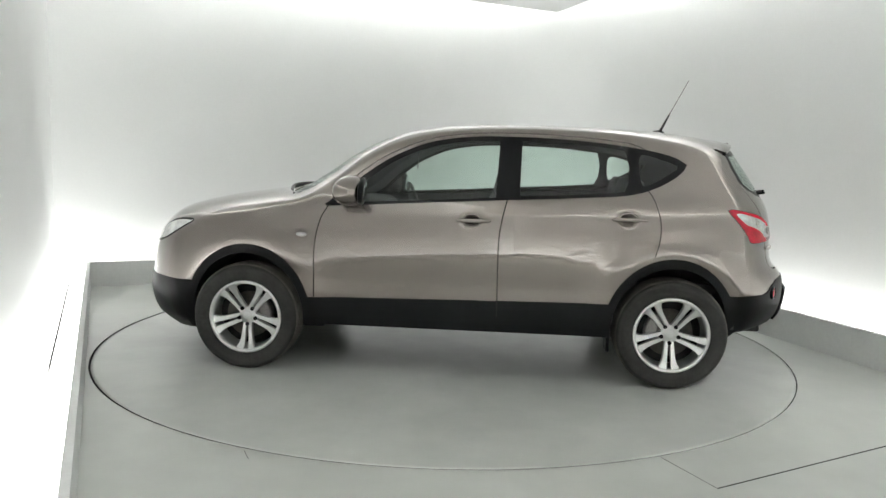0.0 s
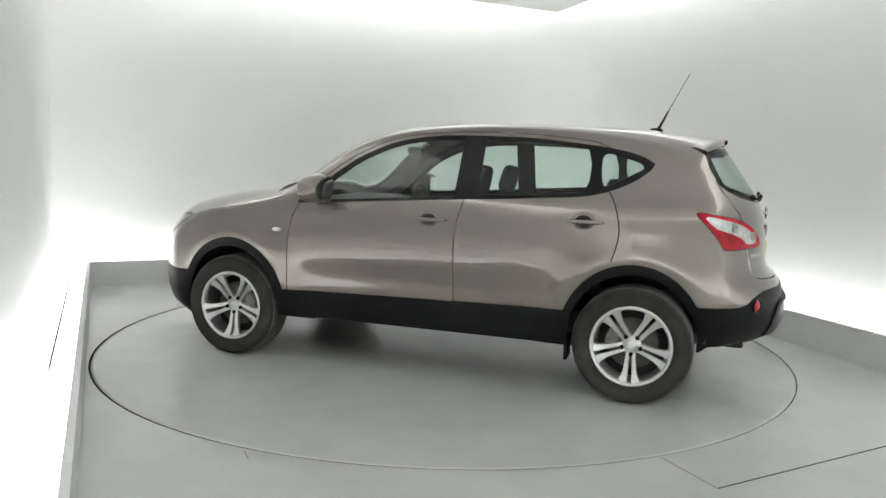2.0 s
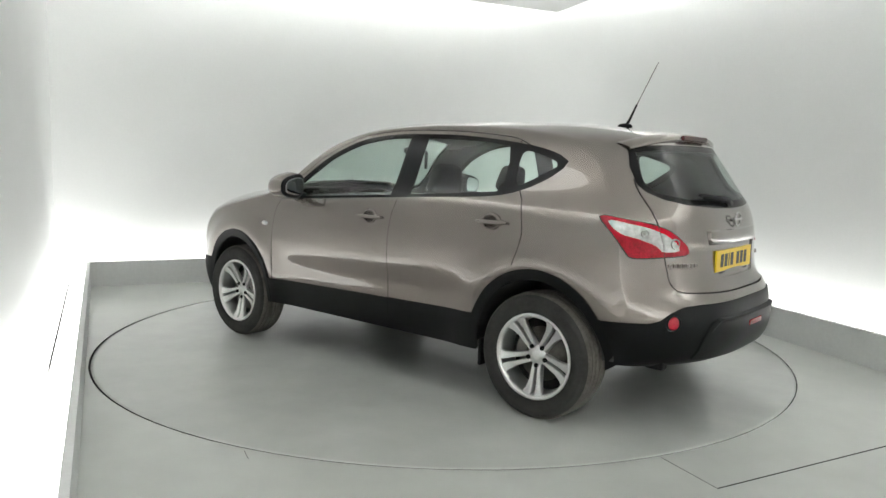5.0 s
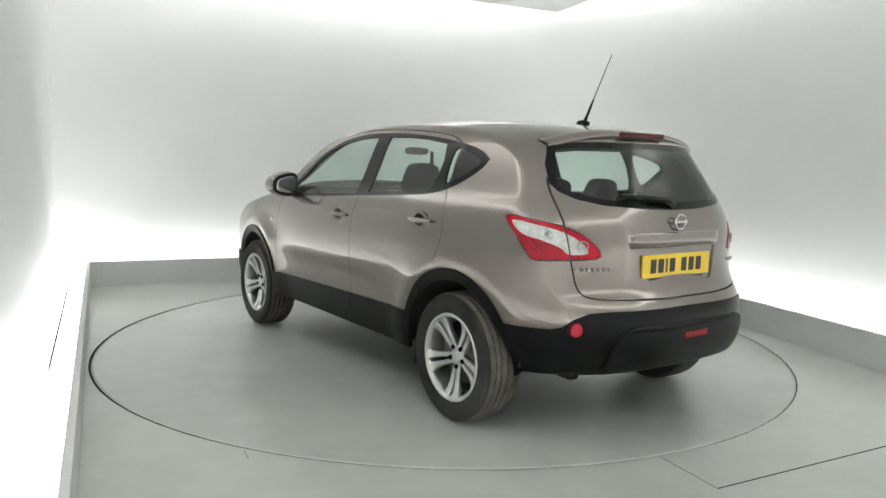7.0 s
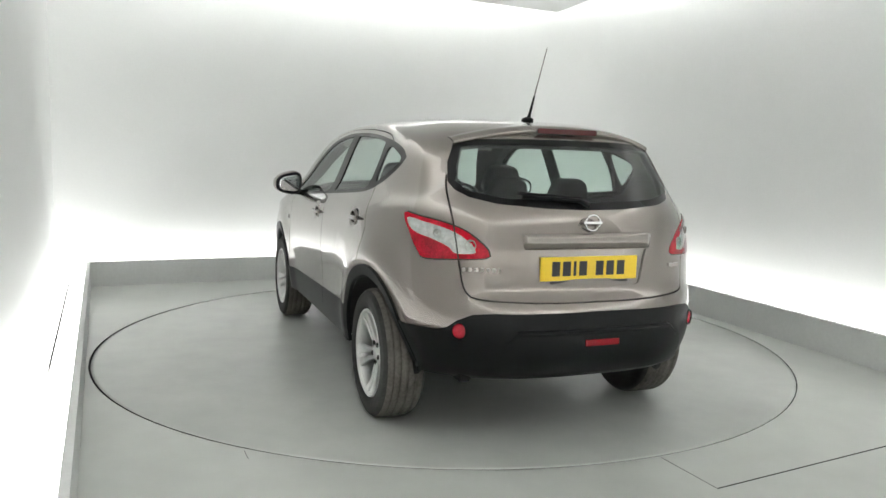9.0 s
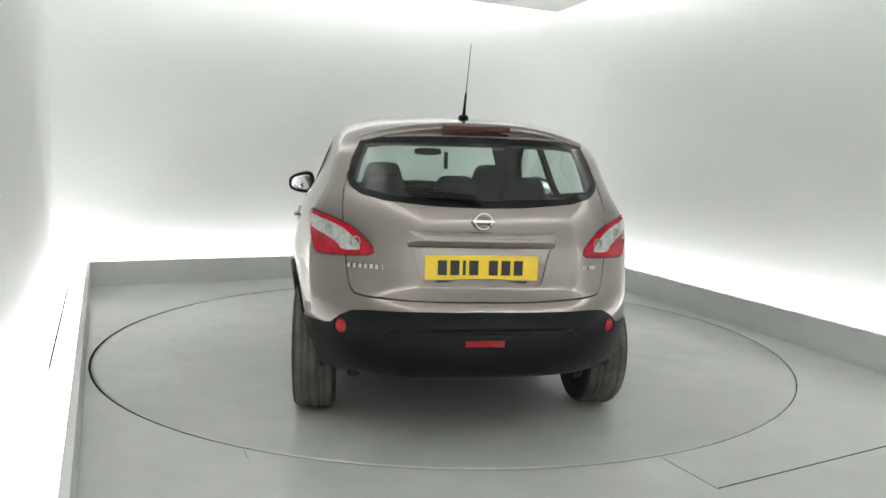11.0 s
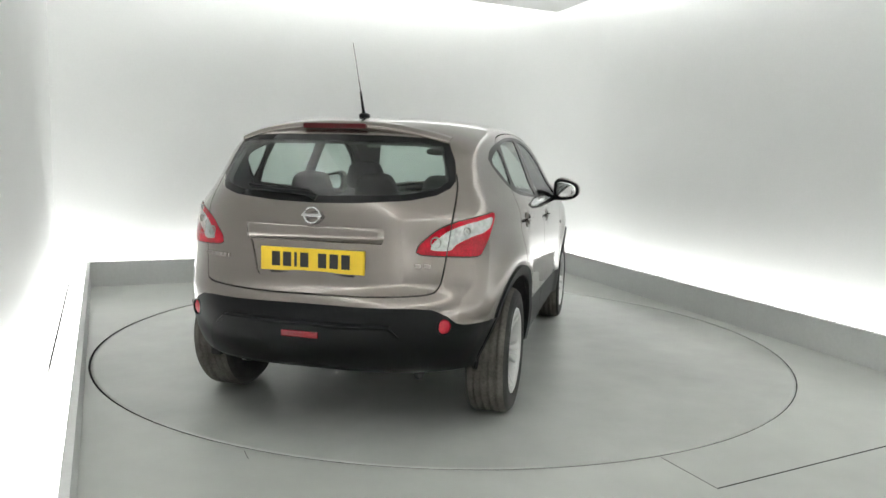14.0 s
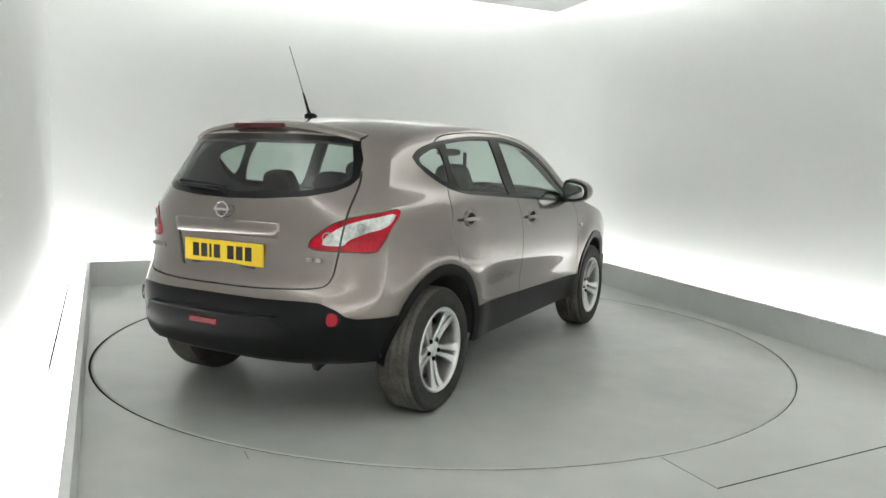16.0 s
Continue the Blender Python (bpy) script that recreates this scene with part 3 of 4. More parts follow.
def skin_parts(car):
    bm = shell()
    for k in (-1, 1):
        carve(bm, ARCH_OUT[k], SIDE, lambda m: m.y > .55, False)
        carve(bm, ARCH_IN[k], SIDE, lambda m: m.y > .55, False)
    for poly in (DLO_OUT, GLASS_F, GLASS_R, GLASS_Q):
        carve(bm, poly, SIDE, on_side)
    for poly in SEAM_BANDS:
        carve(bm, poly, SIDE, on_side)
    carve(bm, SILL, SIDE, on_side, False)
    carve(bm, REAR_GLASS, REAR, on_rear, False)
    carve(bm, REAR_CLEAR, REAR, on_rear, False)
    carve(bm, RECESS, REAR, on_rear, False)
    carve(bm, GATE_BAND, REAR, on_rear)
    carve(bm, BUMP_R, REAR, lambda m: m.x < -1.55 and m.z < .75, False)
    carve(bm, LAMP, DIAG, on_lamp)
    carve(bm, LAMP_W, DIAG, on_lamp)
    carve(bm, LAMP_GAP, DIAG, on_lamp)
    carve(bm, VALANCE, REAR, lambda m: m.x < -1.55 and m.z < .65, False)
    carve(bm, SCREEN, REAR, lambda m: m.x > .2 and m.z > 1.05)
    carve(bm, HEAD, FDIAG, lambda m: m.x > 1.4 and m.z > .7)
    carve(bm, HEAD_LENS, FDIAG, lambda m: m.x > 1.4 and m.z > .7)
    carve(bm, [(1.4, .552), (2.3, .552)], SIDE, lambda m: m.x > 1.5, False)
    bm.normal_update()
    verts, faces = {}, {}
    for f in bm.faces:
        k = kinds(f.calc_center_median())
        if k:
            faces.setdefault(k, []).append(f)
    made = {}
    push = {"seam": -.006, "window_trim": -.002, "glass_front": -.006, "glass_rear": -.006, "glass_quarter": -.005, "rear_glass": -.004, "windscreen": -.004, "rear_frit": -.004, "recess": -.009, "lamp_gap": -.003, "valance": .020, "head_rim": .001,
            "arch_front": .010, "arch_rear": .010, "sill": .006, "lamp_red": .005, "lamp_white": .007, "bumper_low_rear": .006, "bumper_low_front": .006, "headlamp": .004}
    for kind, fs in faces.items():
        name, material, both = PART_LOOK[kind]
        off = push.get(kind, 0)
        index, co, no, poly = {}, [], [], []
        for f in fs:
            row = []
            for v in f.verts:
                if v not in index:
                    index[v] = len(co)
                    co.append(v.co + v.normal * off)
                    no.append(v.normal.copy())
                row.append(index[v])
            poly.append(row)
        if kind not in ("glass_front", "glass_rear", "glass_quarter", "rear_glass", "windscreen"):
            # turn the free edges in, so that each panel has a thickness
            count = {}
            for row in poly:
                for a, b in zip(row, row[1:] + row[:1]):
                    count[(a, b)] = count.get((a, b), 0) + 1
            free = [(a, b) for a, b in count if (b, a) not in count]
            rim = {}
            for a, b in free:
                for q in (a, b):
                    if q not in rim and co[q].y > 0.01:
                        rim[q] = len(co)
                        co.append(co[q] - no[q] * (.012 + max(off, 0)))
                        no.append(no[q])
            for a, b in free:
                if a in rim and b in rim:
                    poly.append([b, a, rim[a], rim[b]])
        sides = []
        if both:
            n = len(co)
            other = [Vector((v.x, -v.y, v.z)) for v in co]
            sides = [(co + other, no + [Vector((v.x, -v.y, v.z)) for v in no], poly + [[q + n for q in row[::-1]] for row in poly])]
        else:
            sides = [(co, no, poly), ([Vector((v.x, -v.y, v.z)) for v in co], [Vector((v.x, -v.y, v.z)) for v in no], [row[::-1] for row in poly])]
        if kind == "door_rear":
            cc, nn, pp = sides[0]
            for q in range(len(cc)):
                for dx, dz, depth, wx, wz in ((-.745, .80, .0018, .070, .034), (-.66, .86, .0013, .034, .060), (-.60, .70, .0016, .12, .05)):
                    a, b = cc[q].x - dx, cc[q].z - dz
                    a, b = a + .5 * b, b
                    e = depth * math.exp(-(a / wx) ** 2 - (b / wz) ** 2)
                    cc[q] = cc[q] - Vector((0, e, 0))
                    nn[q] = (nn[q] - Vector((2 * a / wx ** 2 * e, 0, (2 * b / wz ** 2 + a / wx ** 2) * e))).normalized()
        for s, (cc, nn, pp) in enumerate(sides):
            me = bpy.data.meshes.new(name)
            me.from_pydata([tuple(v) for v in cc], [], pp)
            me.materials.append(material)
            me.polygons.foreach_set("use_smooth", [True] * len(pp))
            me.update()
            me.normals_split_custom_set_from_vertices([tuple(v) for v in nn])
            ob = new(name, me)
            ob.parent = car
            tagged(ob, LABELS.get(name, ""))
            made[(kind, s)] = ob
            if material is CLEAR:
                ob.visible_shadow = False
    made[("recess", 0)].parent = made[("tailgate", 0)]
    made[("valance", 0)].parent = made[("bumper_low_rear", 0)]
    for s in (0, 1):
        for x, y, z, r, a in ((-1.80, .688, 1.012, .019, 52), (-1.903, .568, .962, .026, 66)):
            bowl = lathe([(.001, .010), (r * .35, .011), (r * .45, .006), (r * .8, .008), (r * .9, .016), (r, .016), (r * 1.04, -.01)], 24)
            bmesh.ops.transform(bowl, matrix=pose(x, y, z, 0, 0, a), verts=bowl.verts)
            if s:
                mirrored(bowl)
            part("lamp_bowl", bowl, STEEL, made[("lamp_red", s)], "grey reflector bowl", True)
        made[("lamp_white", s)].parent = made[("lamp_red", s)]
        made[("lamp_gap", s)].parent = made[("lamp_red", s)]
        made[("head_rim", s)].parent = made[("headlamp", s)]
    # the dark inner lining, a little inside the skin
    co, poly, index = [], [], {}
    for kind in ("door_front", "door_rear", "quarter_panel", "tailgate", "recess", "rear_frit", "seam", "sill", "fender", "bonnet", "grille"):
        for f in faces.get(kind, []):
            m = f.calc_center_median()
            if m.z < .45 or m.x > 1.2:
                continue
            row = []
            for v in f.verts:
                if v not in index:
                    index[v] = len(co)
                    co.append(v.co - v.normal * .035)
                row.append(index[v])
            poly.append(row)
    n = len(co)
    me = bpy.data.meshes.new("inner_lining")
    me.from_pydata([tuple(v) for v in co] + [(v.x, -v.y, v.z) for v in co], [], poly + [[q + n for q in row[::-1]] for row in poly])
    me.materials.append(TRIM)
    ob = new("inner_lining", me)
    ob.parent = car
    co, poly, index = [], [], {}
    for f in faces.get("roof", []):
        row = []
        for v in f.verts:
            if v not in index:
                index[v] = len(co)
                co.append(v.co - v.normal * .03)
            row.append(index[v])
        poly.append(row)
    n = len(co)
    me = bpy.data.meshes.new("headlining")
    me.from_pydata([tuple(v) for v in co] + [(v.x, -v.y, v.z) for v in co], [], poly + [[q + n for q in row[::-1]] for row in poly])
    me.materials.append(LINING)
    ob = new("headlining", me)
    ob.parent = car
    bm.free()
    return made


def wheel(car, x, y, flip):
    w = new("wheel", None)
    w.parent = car
    w.matrix_basis = pose(x, y, .335, 0, 0, 180 if flip else 0)
    groove = []
    for y0 in (-.055, -.02, .02, .055):
        groove += [(.335, y0 - .006), (.327, y0 - .004), (.327, y0 + .004), (.335, y0 + .006)]
    walls = [(.205, .085), (.228, .096), (.234, .103), (.275, .111), (.296, .1075), (.298, .1085), (.312, .104), (.3245, .091)]
    tyre = part("tyre", lathe([(r, -y) for r, y in walls] + [(.322, -.08), (.322, .08)] + walls[::-1], 72), RUBBER, w, "black rubber tyre with a dusty tread", True)
    part("tread", lathe([(.3245, -.091), (.330, -.084), (.3345, -.070)] + groove + [(.3345, .070), (.330, .084), (.3245, .091)], 72), TREAD, tyre, "grooved tread greyed by dust", True)
    rim = [(.196, -.09), (.199, .03), (.203, .07), (.206, .090), (.213, .101), (.222, .105), (.228, .102), (.230, .095)]
    part("rim", lathe(rim, 64), ALLOY, w, "silver alloy rim", True)
    part("barrel", lathe([(.195, -.088), (.196, -.02), (.001, -.03)], 40), DARK, w, "", True)
    part("brake_disc", lathe([(.145, -.012), (.145, .008), (.075, .008), (.075, .028), (.001, .028)], 40), DISCM, w, "", True)
    bm = lathe([(.080, .006), (.080, .036), (.140, .036), (.150, .026), (.150, -.01)], 16, (radians(-5), radians(65)) if x < 0 else (radians(120), radians(190)))
    part("brake_caliper", bm, STEEL, w, "grey cast brake caliper")
    for k in range(5):
        for s in (-1, 1):
            a = radians(-90 + 72 * k)
            bm = bmesh.new()
            rings = []
            for r, off, wide, yf, th in ((.035, .0145, .0130, .052, .03), (.085, .0190, .0125, .061, .030), (.14, .0235, .0145, .070, .028), (.178, .0300, .0200, .080, .026), (.196, .0370, .0260, .089, .024), (.210, .0480, .0360, .095, .022)):
                row = []
                for tx, ty in ((-1, -1), (-1, .6), (-.78, 1), (.78, 1), (1, .6), (1, -1)):
                    tang = s * off + tx * wide
                    row.append(bm.verts.new((r * math.cos(a) - tang * math.sin(a), yf - th + th * (ty + 1) / 2, r * math.sin(a) + tang * math.cos(a))))
                rings.append(row)
            for p0, p1 in zip(rings, rings[1:]):
                for q in range(6):
                    bm.faces.new((p0[q], p0[(q + 1) % 6], p1[(q + 1) % 6], p1[q]))
            bm.faces.new(rings[0])
            bm.faces.new(rings[-1])
            part("spoke", bm, ALLOY, w)
        a = radians(-90 + 72 * k)
        # near-black cap: the nut hole's shade is put into its colour
        bm = lathe([(.012, .05), (.012, .0625), (.009, .0625), (.008, .056), (.001, .057)], 14)
        bmesh.ops.translate(bm, vec=(.054 * math.cos(a), 0, .054 * math.sin(a)), verts=bm.verts)
        part("nut_hole", bm, DARK, w)
    part("hub_cap", lathe([(.001, .067), (.020, .066), (.028, .063), (.033, .056), (.050, .054), (.056, .046)], 32), ALLOY, w, "", True)
    return w


def mirrored(bm):
    for v in bm.verts:
        v.co.y = -v.co.y
    bmesh.ops.reverse_faces(bm, faces=bm.faces)
    return bm


def ellipsoid(center, size, power=2.6, n=20):
    """A rounded block."""
    bm = bmesh.new()
    bmesh.ops.create_uvsphere(bm, u_segments=n, v_segments=n // 2 + 2, radius=1)
    for v in bm.verts:
        q = [math.copysign(abs(c) ** (2 / power), c) for c in v.co]
        v.co = Vector([center[k] + q[k] * size[k] for k in range(3)])
    return bm


def mirror_taper(bm):
    """Narrows a door mirror towards its outer end."""
    for v in bm.verts:
        d = (v.co.y - .955) / .098
        v.co.z = 1.14 + (v.co.z - 1.14) * (1 - .24 * d) - .006 * d
        v.co.x += .018 * d
    return bm


def seat(car, x, y, z, back_h, wide, lean, front=True):
    s = new("seat", None)
    s.parent = car
    s.matrix_basis = pose(x, y, z)
    part("cushion", ellipsoid((.05, 0, .06), (.27, wide, .09), 4), CLOTH, s, "", True)
    bm = ellipsoid((0, 0, back_h / 2), (.07, wide, back_h / 2), 4, 24)
    bmesh.ops.transform(bm, matrix=pose(-.22, 0, .08, 0, -lean, 0), verts=bm.verts)
    part("backrest", bm, CLOTH, s, "", True)
    return s


def headrest(s, y, h, lean, wide=.13, tall=.095):
    bm = ellipsoid((0, 0, h + .10), (.045, wide, tall), 4.5, 24)
    for v in bm.verts:
        v.co.y *= 1 - .18 * (v.co.z - h - .10) / tall
    bmesh.ops.transform(bm, matrix=pose(-.22, y, .08, 0, -lean, 0), verts=bm.verts)
    part("headrest", bm, CLOTH, s, "", True)


def build_car():
    car = new("parked_car", None)
    tagged(car, "bronze-grey metallic five-door crossover car with black lower cladding, on the turntable", "car")
    made = skin_parts(car)
    for x in (-1.305, 1.305):
        for s in (1, -1):
            wheel(car, x, s * (.768 if x < 0 else .785), s < 0)
            bm = lathe([(.385, .40), (.385, .60), (.385, .865)], 30, (radians(0), radians(180)))
            bmesh.ops.translate(bm, vec=(x, 0, .35), verts=bm.verts)
            for v in bm.verts:
                if v.co.y > .8:
                    v.co.y = half_width(v.co.x, max(v.co.z, .36)) - .012
                v.co.y *= s
            part("arch_liner", bm, DARK, car)
            part("arch_inner_panel", boxed((x - .38, s * .40 - .01, .37), (x + .38, s * .40 + .01, .80)), DARK, car)
    # underside
    part("floor_pan", boxed((-1.0, -.70, .262), (.95, .70, .36), .03), DARK, car)
    part("sump_guard", boxed((.9, -.45, .19), (1.95, .45, .35), .03), DARK, car)
    part("rear_underbody", boxed((-1.95, -.45, .36), (-1.0, .45, .46), .03), DARK, car)
    part("exhaust_silencer", boxed((-1.85, -.35, .29), (-1.62, .30, .40), .05), DARK, car)
    part("rear_axle_beam", tube([(-1.3, -.7, .32), (-1.3, .7, .32)], .04, 10), DARK, car)
    for s in (1, -1):
        part("mud_flap", boxed((-.945, s * .77 - .07, .21), (-.925, s * .77 + .07, .36), .006), BLACK, car)
    # cabin
    part("cabin_floor", boxed((-1.7, -.74, .36), (1.0, .74, .42)), TRIM, car)
    part("bulkhead", boxed((.93, -.76, .36), (.99, .76, 1.02)), TRIM, car)
    bm = ellipsoid((.78, 0, .93), (.24, .74, .14), 4, 24)
    part("dashboard", bm, TRIM, car, "", True)
    for y in (.37, -.37):
        f = seat(car, .12, y, .48, .58, .235, 14)
        headrest(f, 0, .58, 14)
    r = seat(car, -.72, 0, .50, .56, .62, 16)
    for y in (.40, 0, -.40):
        headrest(r, y, .52, 16, .12, .075)
    part("parcel_shelf", boxed((-1.72, -.60, .98), (-1.05, .60, 1.0), .008), TRIM, car)
    part("boot_floor", boxed((-1.9, -.55, .55), (-1.0, .55, .60)), TRIM, car)
    ring = [(.40 + .06 * math.sin(a), -.37 + .185 * math.cos(a), .98 + .175 * math.sin(a)) for a in np.linspace(0, 2 * math.pi, 33)]
    part("steering_wheel", tube(ring, .014, 8), TRIM, car, "", True)
    part("rear_view_mirror", ellipsoid((.36, 0, 1.40), (.016, .105, .028), 3), TRIM, car, "", True)
    part("hanging_tag", boxed((.36, -.155, 1.27), (.366, -.125, 1.40), .001), INK, car)
    # door handles, mirrors
    for s in (1, -1):
        for x, z in ((-.09, .985), (-1.01, 1.02)):
            w = half_width(x + .13, z)
            cup = lathe([(.064, -.010), (.058, -.001), (.052, .003), (.048, .002), (.043, -.006), (.030, -.012), (.001, -.015)], 28)
            bmesh.ops.transform(cup, matrix=pose(x, w, z) @ Matrix.Diagonal((1, 1, .72, 1)), verts=cup.verts)
            part("handle_cup", cup if s > 0 else mirrored(cup), PAINT, car, "", True)
            bm = ellipsoid((x - .01, w + .012, z), (.105, .012, .012), 3.0, 20)
            part("door_handle", bm if s > 0 else mirrored(bm), PAINT, car, "", True)
        m = new("door_mirror", None)
        m.parent = car
        bm = ellipsoid((.640, .955, 1.140), (.090, .100, .086), 2.5, 28)
        for v in bm.verts:
            v.co.x += .10 * max(0, (.955 - v.co.y)) * .6
        mirror_taper(bm)
        part("cap", bm if s > 0 else mirrored(bm), PAINT, m, "", True)
        lean = Matrix.Translation((.572, .93, 1.14)) @ pose(0, 0, 0, 0, -4, 15) @ Matrix.Translation((-.572, -.93, -1.14))
        bm = ellipsoid((.572, .955, 1.139), (.020, .094, .076), 3.0, 28)
        mirror_taper(bm)
        bmesh.ops.transform(bm, matrix=lean, verts=bm.verts)
        part("housing", bm if s > 0 else mirrored(bm), BLACK, m, "", True)
        bm = ellipsoid((.5515, .958, 1.140), (.003, .074, .056), 3.0, 24)
        mirror_taper(bm)
        bmesh.ops.transform(bm, matrix=lean, verts=bm.verts)
        part("mirror_glass", bm if s > 0 else mirrored(bm), MIRROR, m, "", True)
        bm = boxed((.60, .80, 1.055), (.70, .93, 1.095), .012)
        part("arm", bm if s > 0 else mirrored(bm), BLACK, m)
        # side repeater
        bm = ellipsoid((.945, half_width(.945, .867) + .002, .867), (.034, .007, .016), 2.2, 16)
        part("side_repeater", bm if s > 0 else mirrored(bm), WHITE, car, "clear side indicator lens", True)
        # rear reflector
        bm = lathe([(.001, .007), (.026, .006), (.033, .003), (.034, -.006)], 24)
        bmesh.ops.transform(bm, matrix=pose(-1.954, .630, .582, 0, 0, 58), verts=bm.verts)
        cup = lathe([(.0345, .004), (.0355, .009), (.039, .009), (.041, .0), (.041, -.05)], 24)
        bmesh.ops.transform(cup, matrix=pose(-1.954, .630, .582, 0, 0, 58), verts=cup.verts)
        part("reflector_bezel", cup if s > 0 else mirrored(cup), BLACK, car, "", True)
        part("rear_reflector", bm if s > 0 else mirrored(bm), DIMRED, car, "round red reflector", True)
    line = [(1.19 - .14 * (abs(y) / .68) ** 2, y, 1.140 - .05 * (abs(y) / .68) ** 2.5) for y in np.linspace(-.68, .68, 25)]
    part("scuttle_panel", tube(line, .014, 8), BLACK, car, "", True)
    # aerial
    a = new("aerial", None)
    a.parent = car
    part("aerial_foot", ellipsoid((-1.32, 0, 1.566), (.045, .028, .018), 2.2, 16), BLACK, a, "", True)
    part("aerial_sleeve", tube([(-1.328, 0, 1.57), (-1.345, 0, 1.60), (-1.388, 0, 1.69)], [.012, .008, .0055]), BLACK, a)
    part("aerial_rod", tube([(-1.386, 0, 1.686), (-1.506, 0, 1.925)], [.0032, .0022]), STEEL, a)
    # spoiler with the high brake lamp
    bm = bmesh.new()
    rows = []
    for k in range(25):
        y = -.555 + 1.11 * k / 24
        t = abs(y) / .555
        xb = -1.745 + .11 * t ** 3
        zt = 1.520 - .072 * t ** 2.4
        prof = [(-1.55 + .05 * t ** 3, zt + .014 - .012 * t ** 3), (-1.65 + .08 * t ** 3, zt + .006), (xb, zt - .014), (xb + .004, zt - .034), (xb + .10, zt - .05)]
        rows.append([bm.verts.new((x, y, z)) for x, z in prof])
    for p0, p1 in zip(rows, rows[1:]):
        for q in range(4):
            bm.faces.new((p0[q], p0[q + 1], p1[q + 1], p1[q]))
    sp = part("roof_spoiler", bm, PAINT, car, "", True)
    part("high_brake_lamp", boxed((-1.754, -.165, 1.480), (-1.73, .165, 1.506), .006), mat("dark_red_lens", (.065, .006, .008), .2), sp, "dark red brake lamp strip")
    # tailgate furniture
    g = made[("tailgate", 0)]
    bm = bmesh.new()
    rows = []
    for k in range(25):
        y = -.345 + .69 * k / 24
        gx = -2.009 + .295 * (abs(y) / .765) ** 3.4
        d = .005 * min(1, (.345 - abs(y)) / .02 + .05)
        rows.append([bm.verts.new(q) for q in ((gx + .012, y, .944), (gx - d, y, .948), (gx - d - .001, y, .985), (gx - d * .8, y, 1.014), (gx + .010, y, 1.022))])
    for p0, p1 in zip(rows, rows[1:]):
        for q in range(4):
            bm.faces.new((p0[q], p0[q + 1], p1[q + 1], p1[q]))
    for row in (rows[0], rows[-1]):
        bm.faces.new(row)
    part("handle_garnish", bm, PAINT, g, "", True)
    plate = part("number_plate", boxed((-2.008, -.26, .802), (-1.998, .26, .913), .002), YELLOW, g, "yellow reflective number plate with dark bars")
    for y, w in ((.182, .042), (.125, .042), (.082, .014), (.038, .042), (-.052, .042), (-.110, .042), (-.168, .042)):
        part("plate_bar", boxed((-2.0088, y - w / 2, .824), (-2.0075, y + w / 2, .892)), INK, plate)
    part("plate_lip", boxed((-2.009, -.21, .790), (-1.994, .21, .8005), .002), INK, plate)
    ringpts = [(-2.012, .039 * math.cos(a), 1.07 + .036 * math.sin(a)) for a in np.linspace(0, 2 * math.pi, 33)]
    part("badge_ring", tube(ringpts, .0048, 8), CHROME, g, "chrome ring badge", True)
    part("badge_bar", boxed((-2.018, -.050, 1.063), (-2.000, .050, 1.077), .003), CHROME, g, "chrome bar across the badge")
    for y, w in ((.60, .02), (.575, .02), (.55, .02), (.525, .02), (.50, .02), (.475, .02), (.45, .01), (-.50, .03), (-.54, .035)):
        x = -2.008 + .22 * (abs(y) / .755) ** 3.4 * 1.0
        part("lettering_bar", boxed((x - .008, y - w / 2 + .003, .845), (x + .004, y + w / 2 - .003, .862), .001), LETTER, g, "small silver bar")
    wp = part("rear_wiper", tube([(-1.965, .0, 1.150), (-1.972, .05, 1.170), (-1.950, .34, 1.186)], [.016, .011, .007], 8), BLACK, car, "", True)
    part("wiper_blade", tube([(-1.955, .03, 1.178), (-1.935, .36, 1.199)], .009, 6), BLACK, wp)
    skirt = made[("bumper_low_rear", 0)]

    def skin_x(y, xc=-2.12, xj=-1.79, w=.745):
        return xc + (xj - xc) * (abs(y) / w) ** 3.4

    bm = bmesh.new()
    rows = []
    for k in range(41):
        y = -.455 + .91 * k / 40
        z = .592 - .045 * max(0, (abs(y) - .40) / .055) ** 1.3
        x = skin_x(y)
        rows.append([bm.verts.new(q) for q in ((x + .004, y, z + .010), (x - .022, y, z + .002), (x - .028, y, z - .004), (x - .026, y, z - .016), (x + .004, y, z - .018))])
    for p0, p1 in zip(rows, rows[1:]):
        for q in range(4):
            bm.faces.new((p0[q], p0[q + 1], p1[q + 1], p1[q]))
    part("bumper_ledge", bm, BLACK, skirt)
    line = [(skin_x(y, -2.095, -1.775) + .002, y, .668 + .004 * (abs(y) / .6) ** 2) for y in np.linspace(-.56, .56, 41)]
    part("bumper_top_edge", tube(line, .007, 8), BLACK, skirt, "", True)
    part("rear_fog_lamp", boxed((-2.146, -.09, .522), (-2.12, .09, .552), .004), mat("dim_red_lens", (.22, .004, .01), .25), skirt, "small red fog lamp")
    part("exhaust_tip", tube([(-1.70, -.50, .36), (-1.82, -.50, .35), (-1.90, -.50, .325)], .024, 14), DARK, car, "", True)
    part("towing_bracket", boxed((-1.90, .54, .325), (-1.80, .60, .37), .012), DARK, car)
    return car


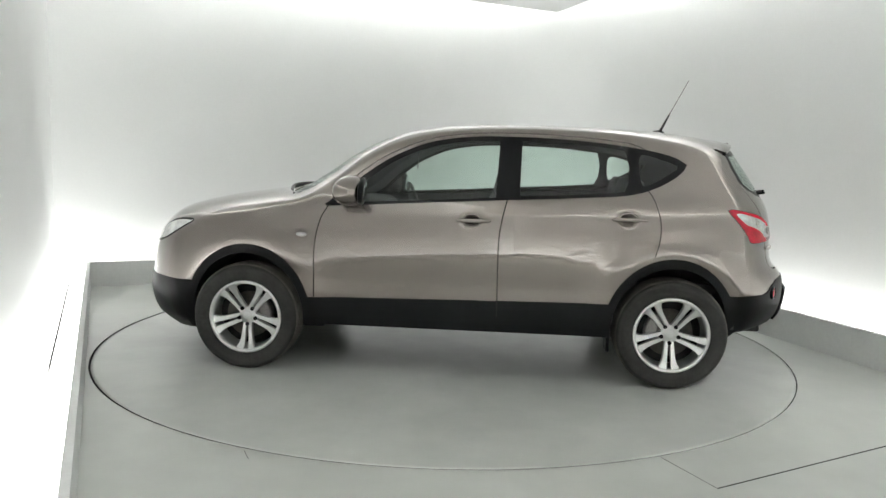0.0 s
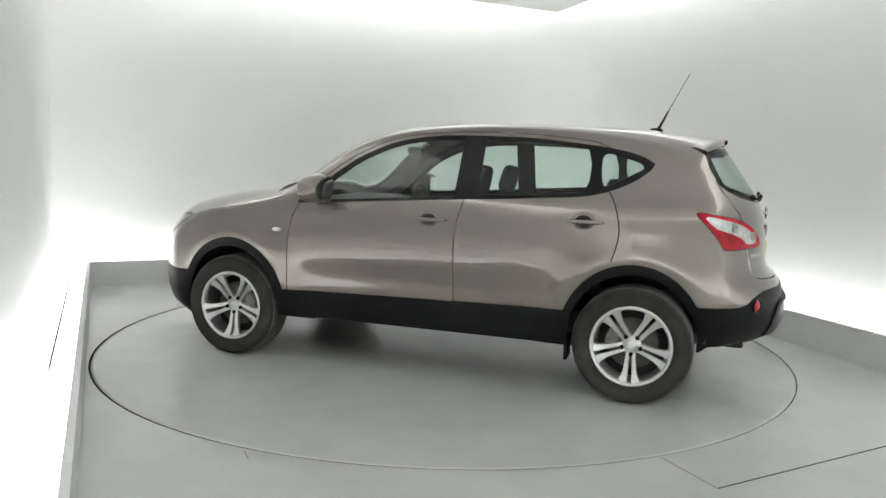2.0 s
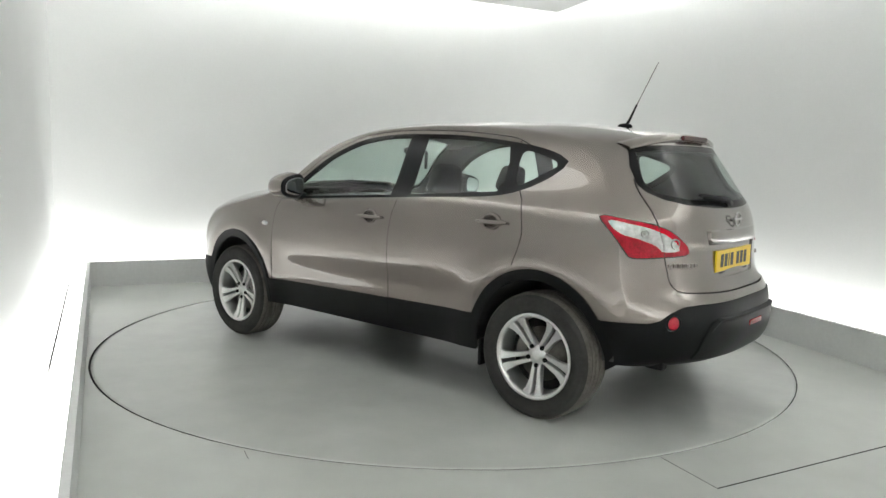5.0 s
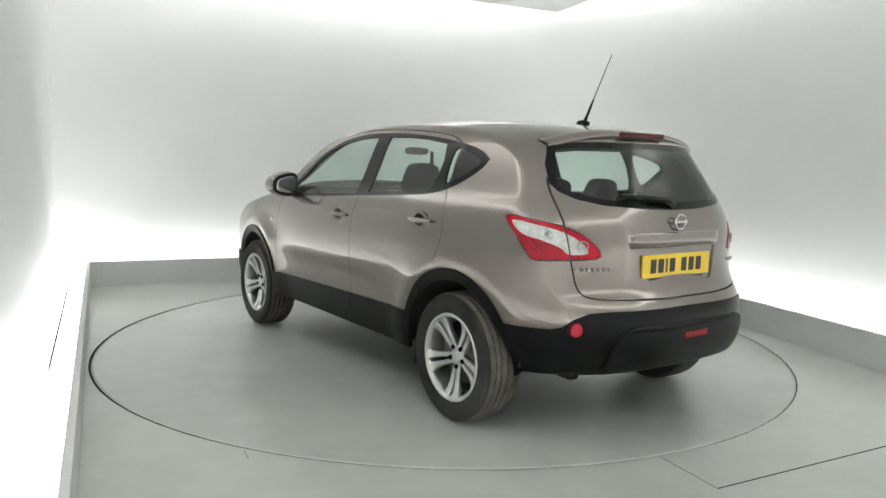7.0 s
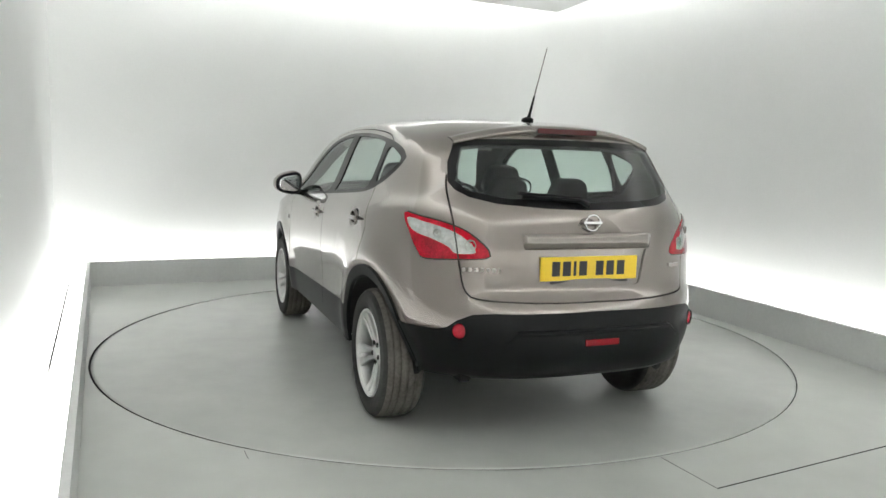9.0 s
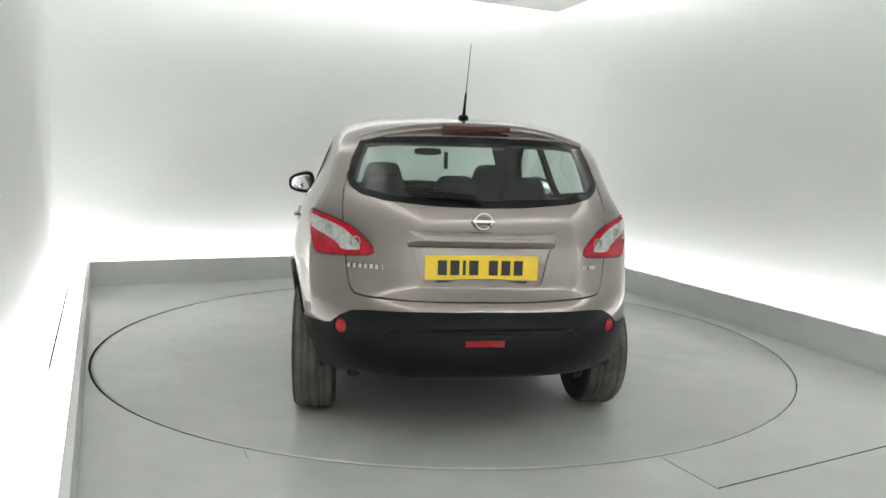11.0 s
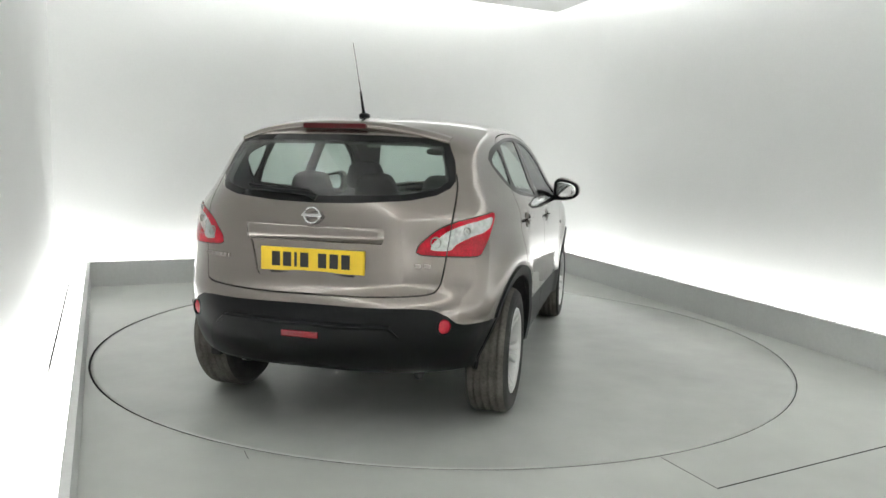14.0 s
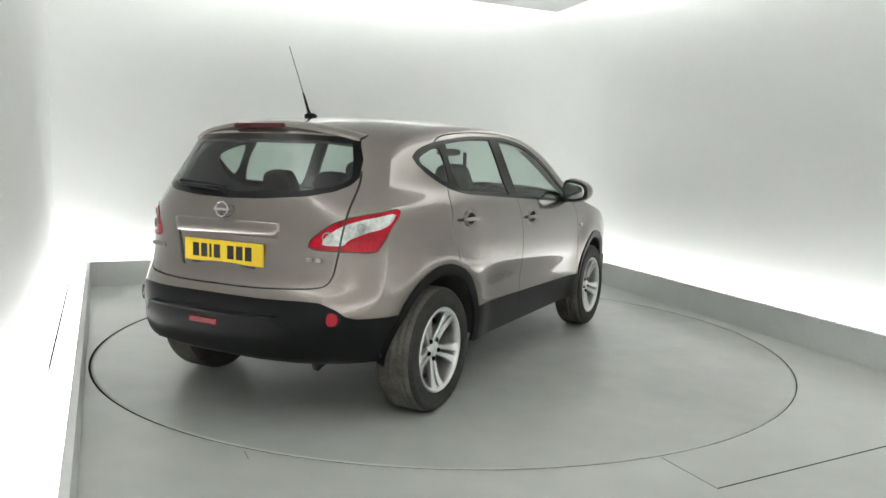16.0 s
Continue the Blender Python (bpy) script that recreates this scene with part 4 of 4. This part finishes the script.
car = build_car()
CAR_AT, TURN = Vector((-0.126, 0.142)), (
    (0.0, 175.64), (0.5, 172.11), (1.0, 168.53), (1.5, 164.98), (2.0, 161.39), (2.5, 157.94), (3.0, 154.3), (3.5, 150.8), (4.0, 147.19), (5.25, 138.45),
    (6.5, 129.64), (7.0, 126.05), (7.5, 122.63), (8.0, 118.97), (8.5, 115.63), (9.0, 111.98), (10.25, 103.15), (11.5, 94.35), (12.0, 90.6), (12.5, 87.23),
    (13.0, 83.59), (13.5, 80.13), (14.0, 76.56), (14.5, 73.09), (15.0, 69.48), (15.5, 65.97), (16.0, 62.28))


def motions():
    car_rows, disc_rows = [], []
    for t, a in TURN:
        r = Matrix.Rotation(radians(a), 4, "Z")
        car_rows.append((t, r @ Matrix.Translation((CAR_AT.x, CAR_AT.y, 0))))
        disc_rows.append((t, Matrix.Translation((CENTRE.x, CENTRE.y, 0)) @ r))
    walk(car, car_rows)
    walk(turntable, disc_rows)


motions()
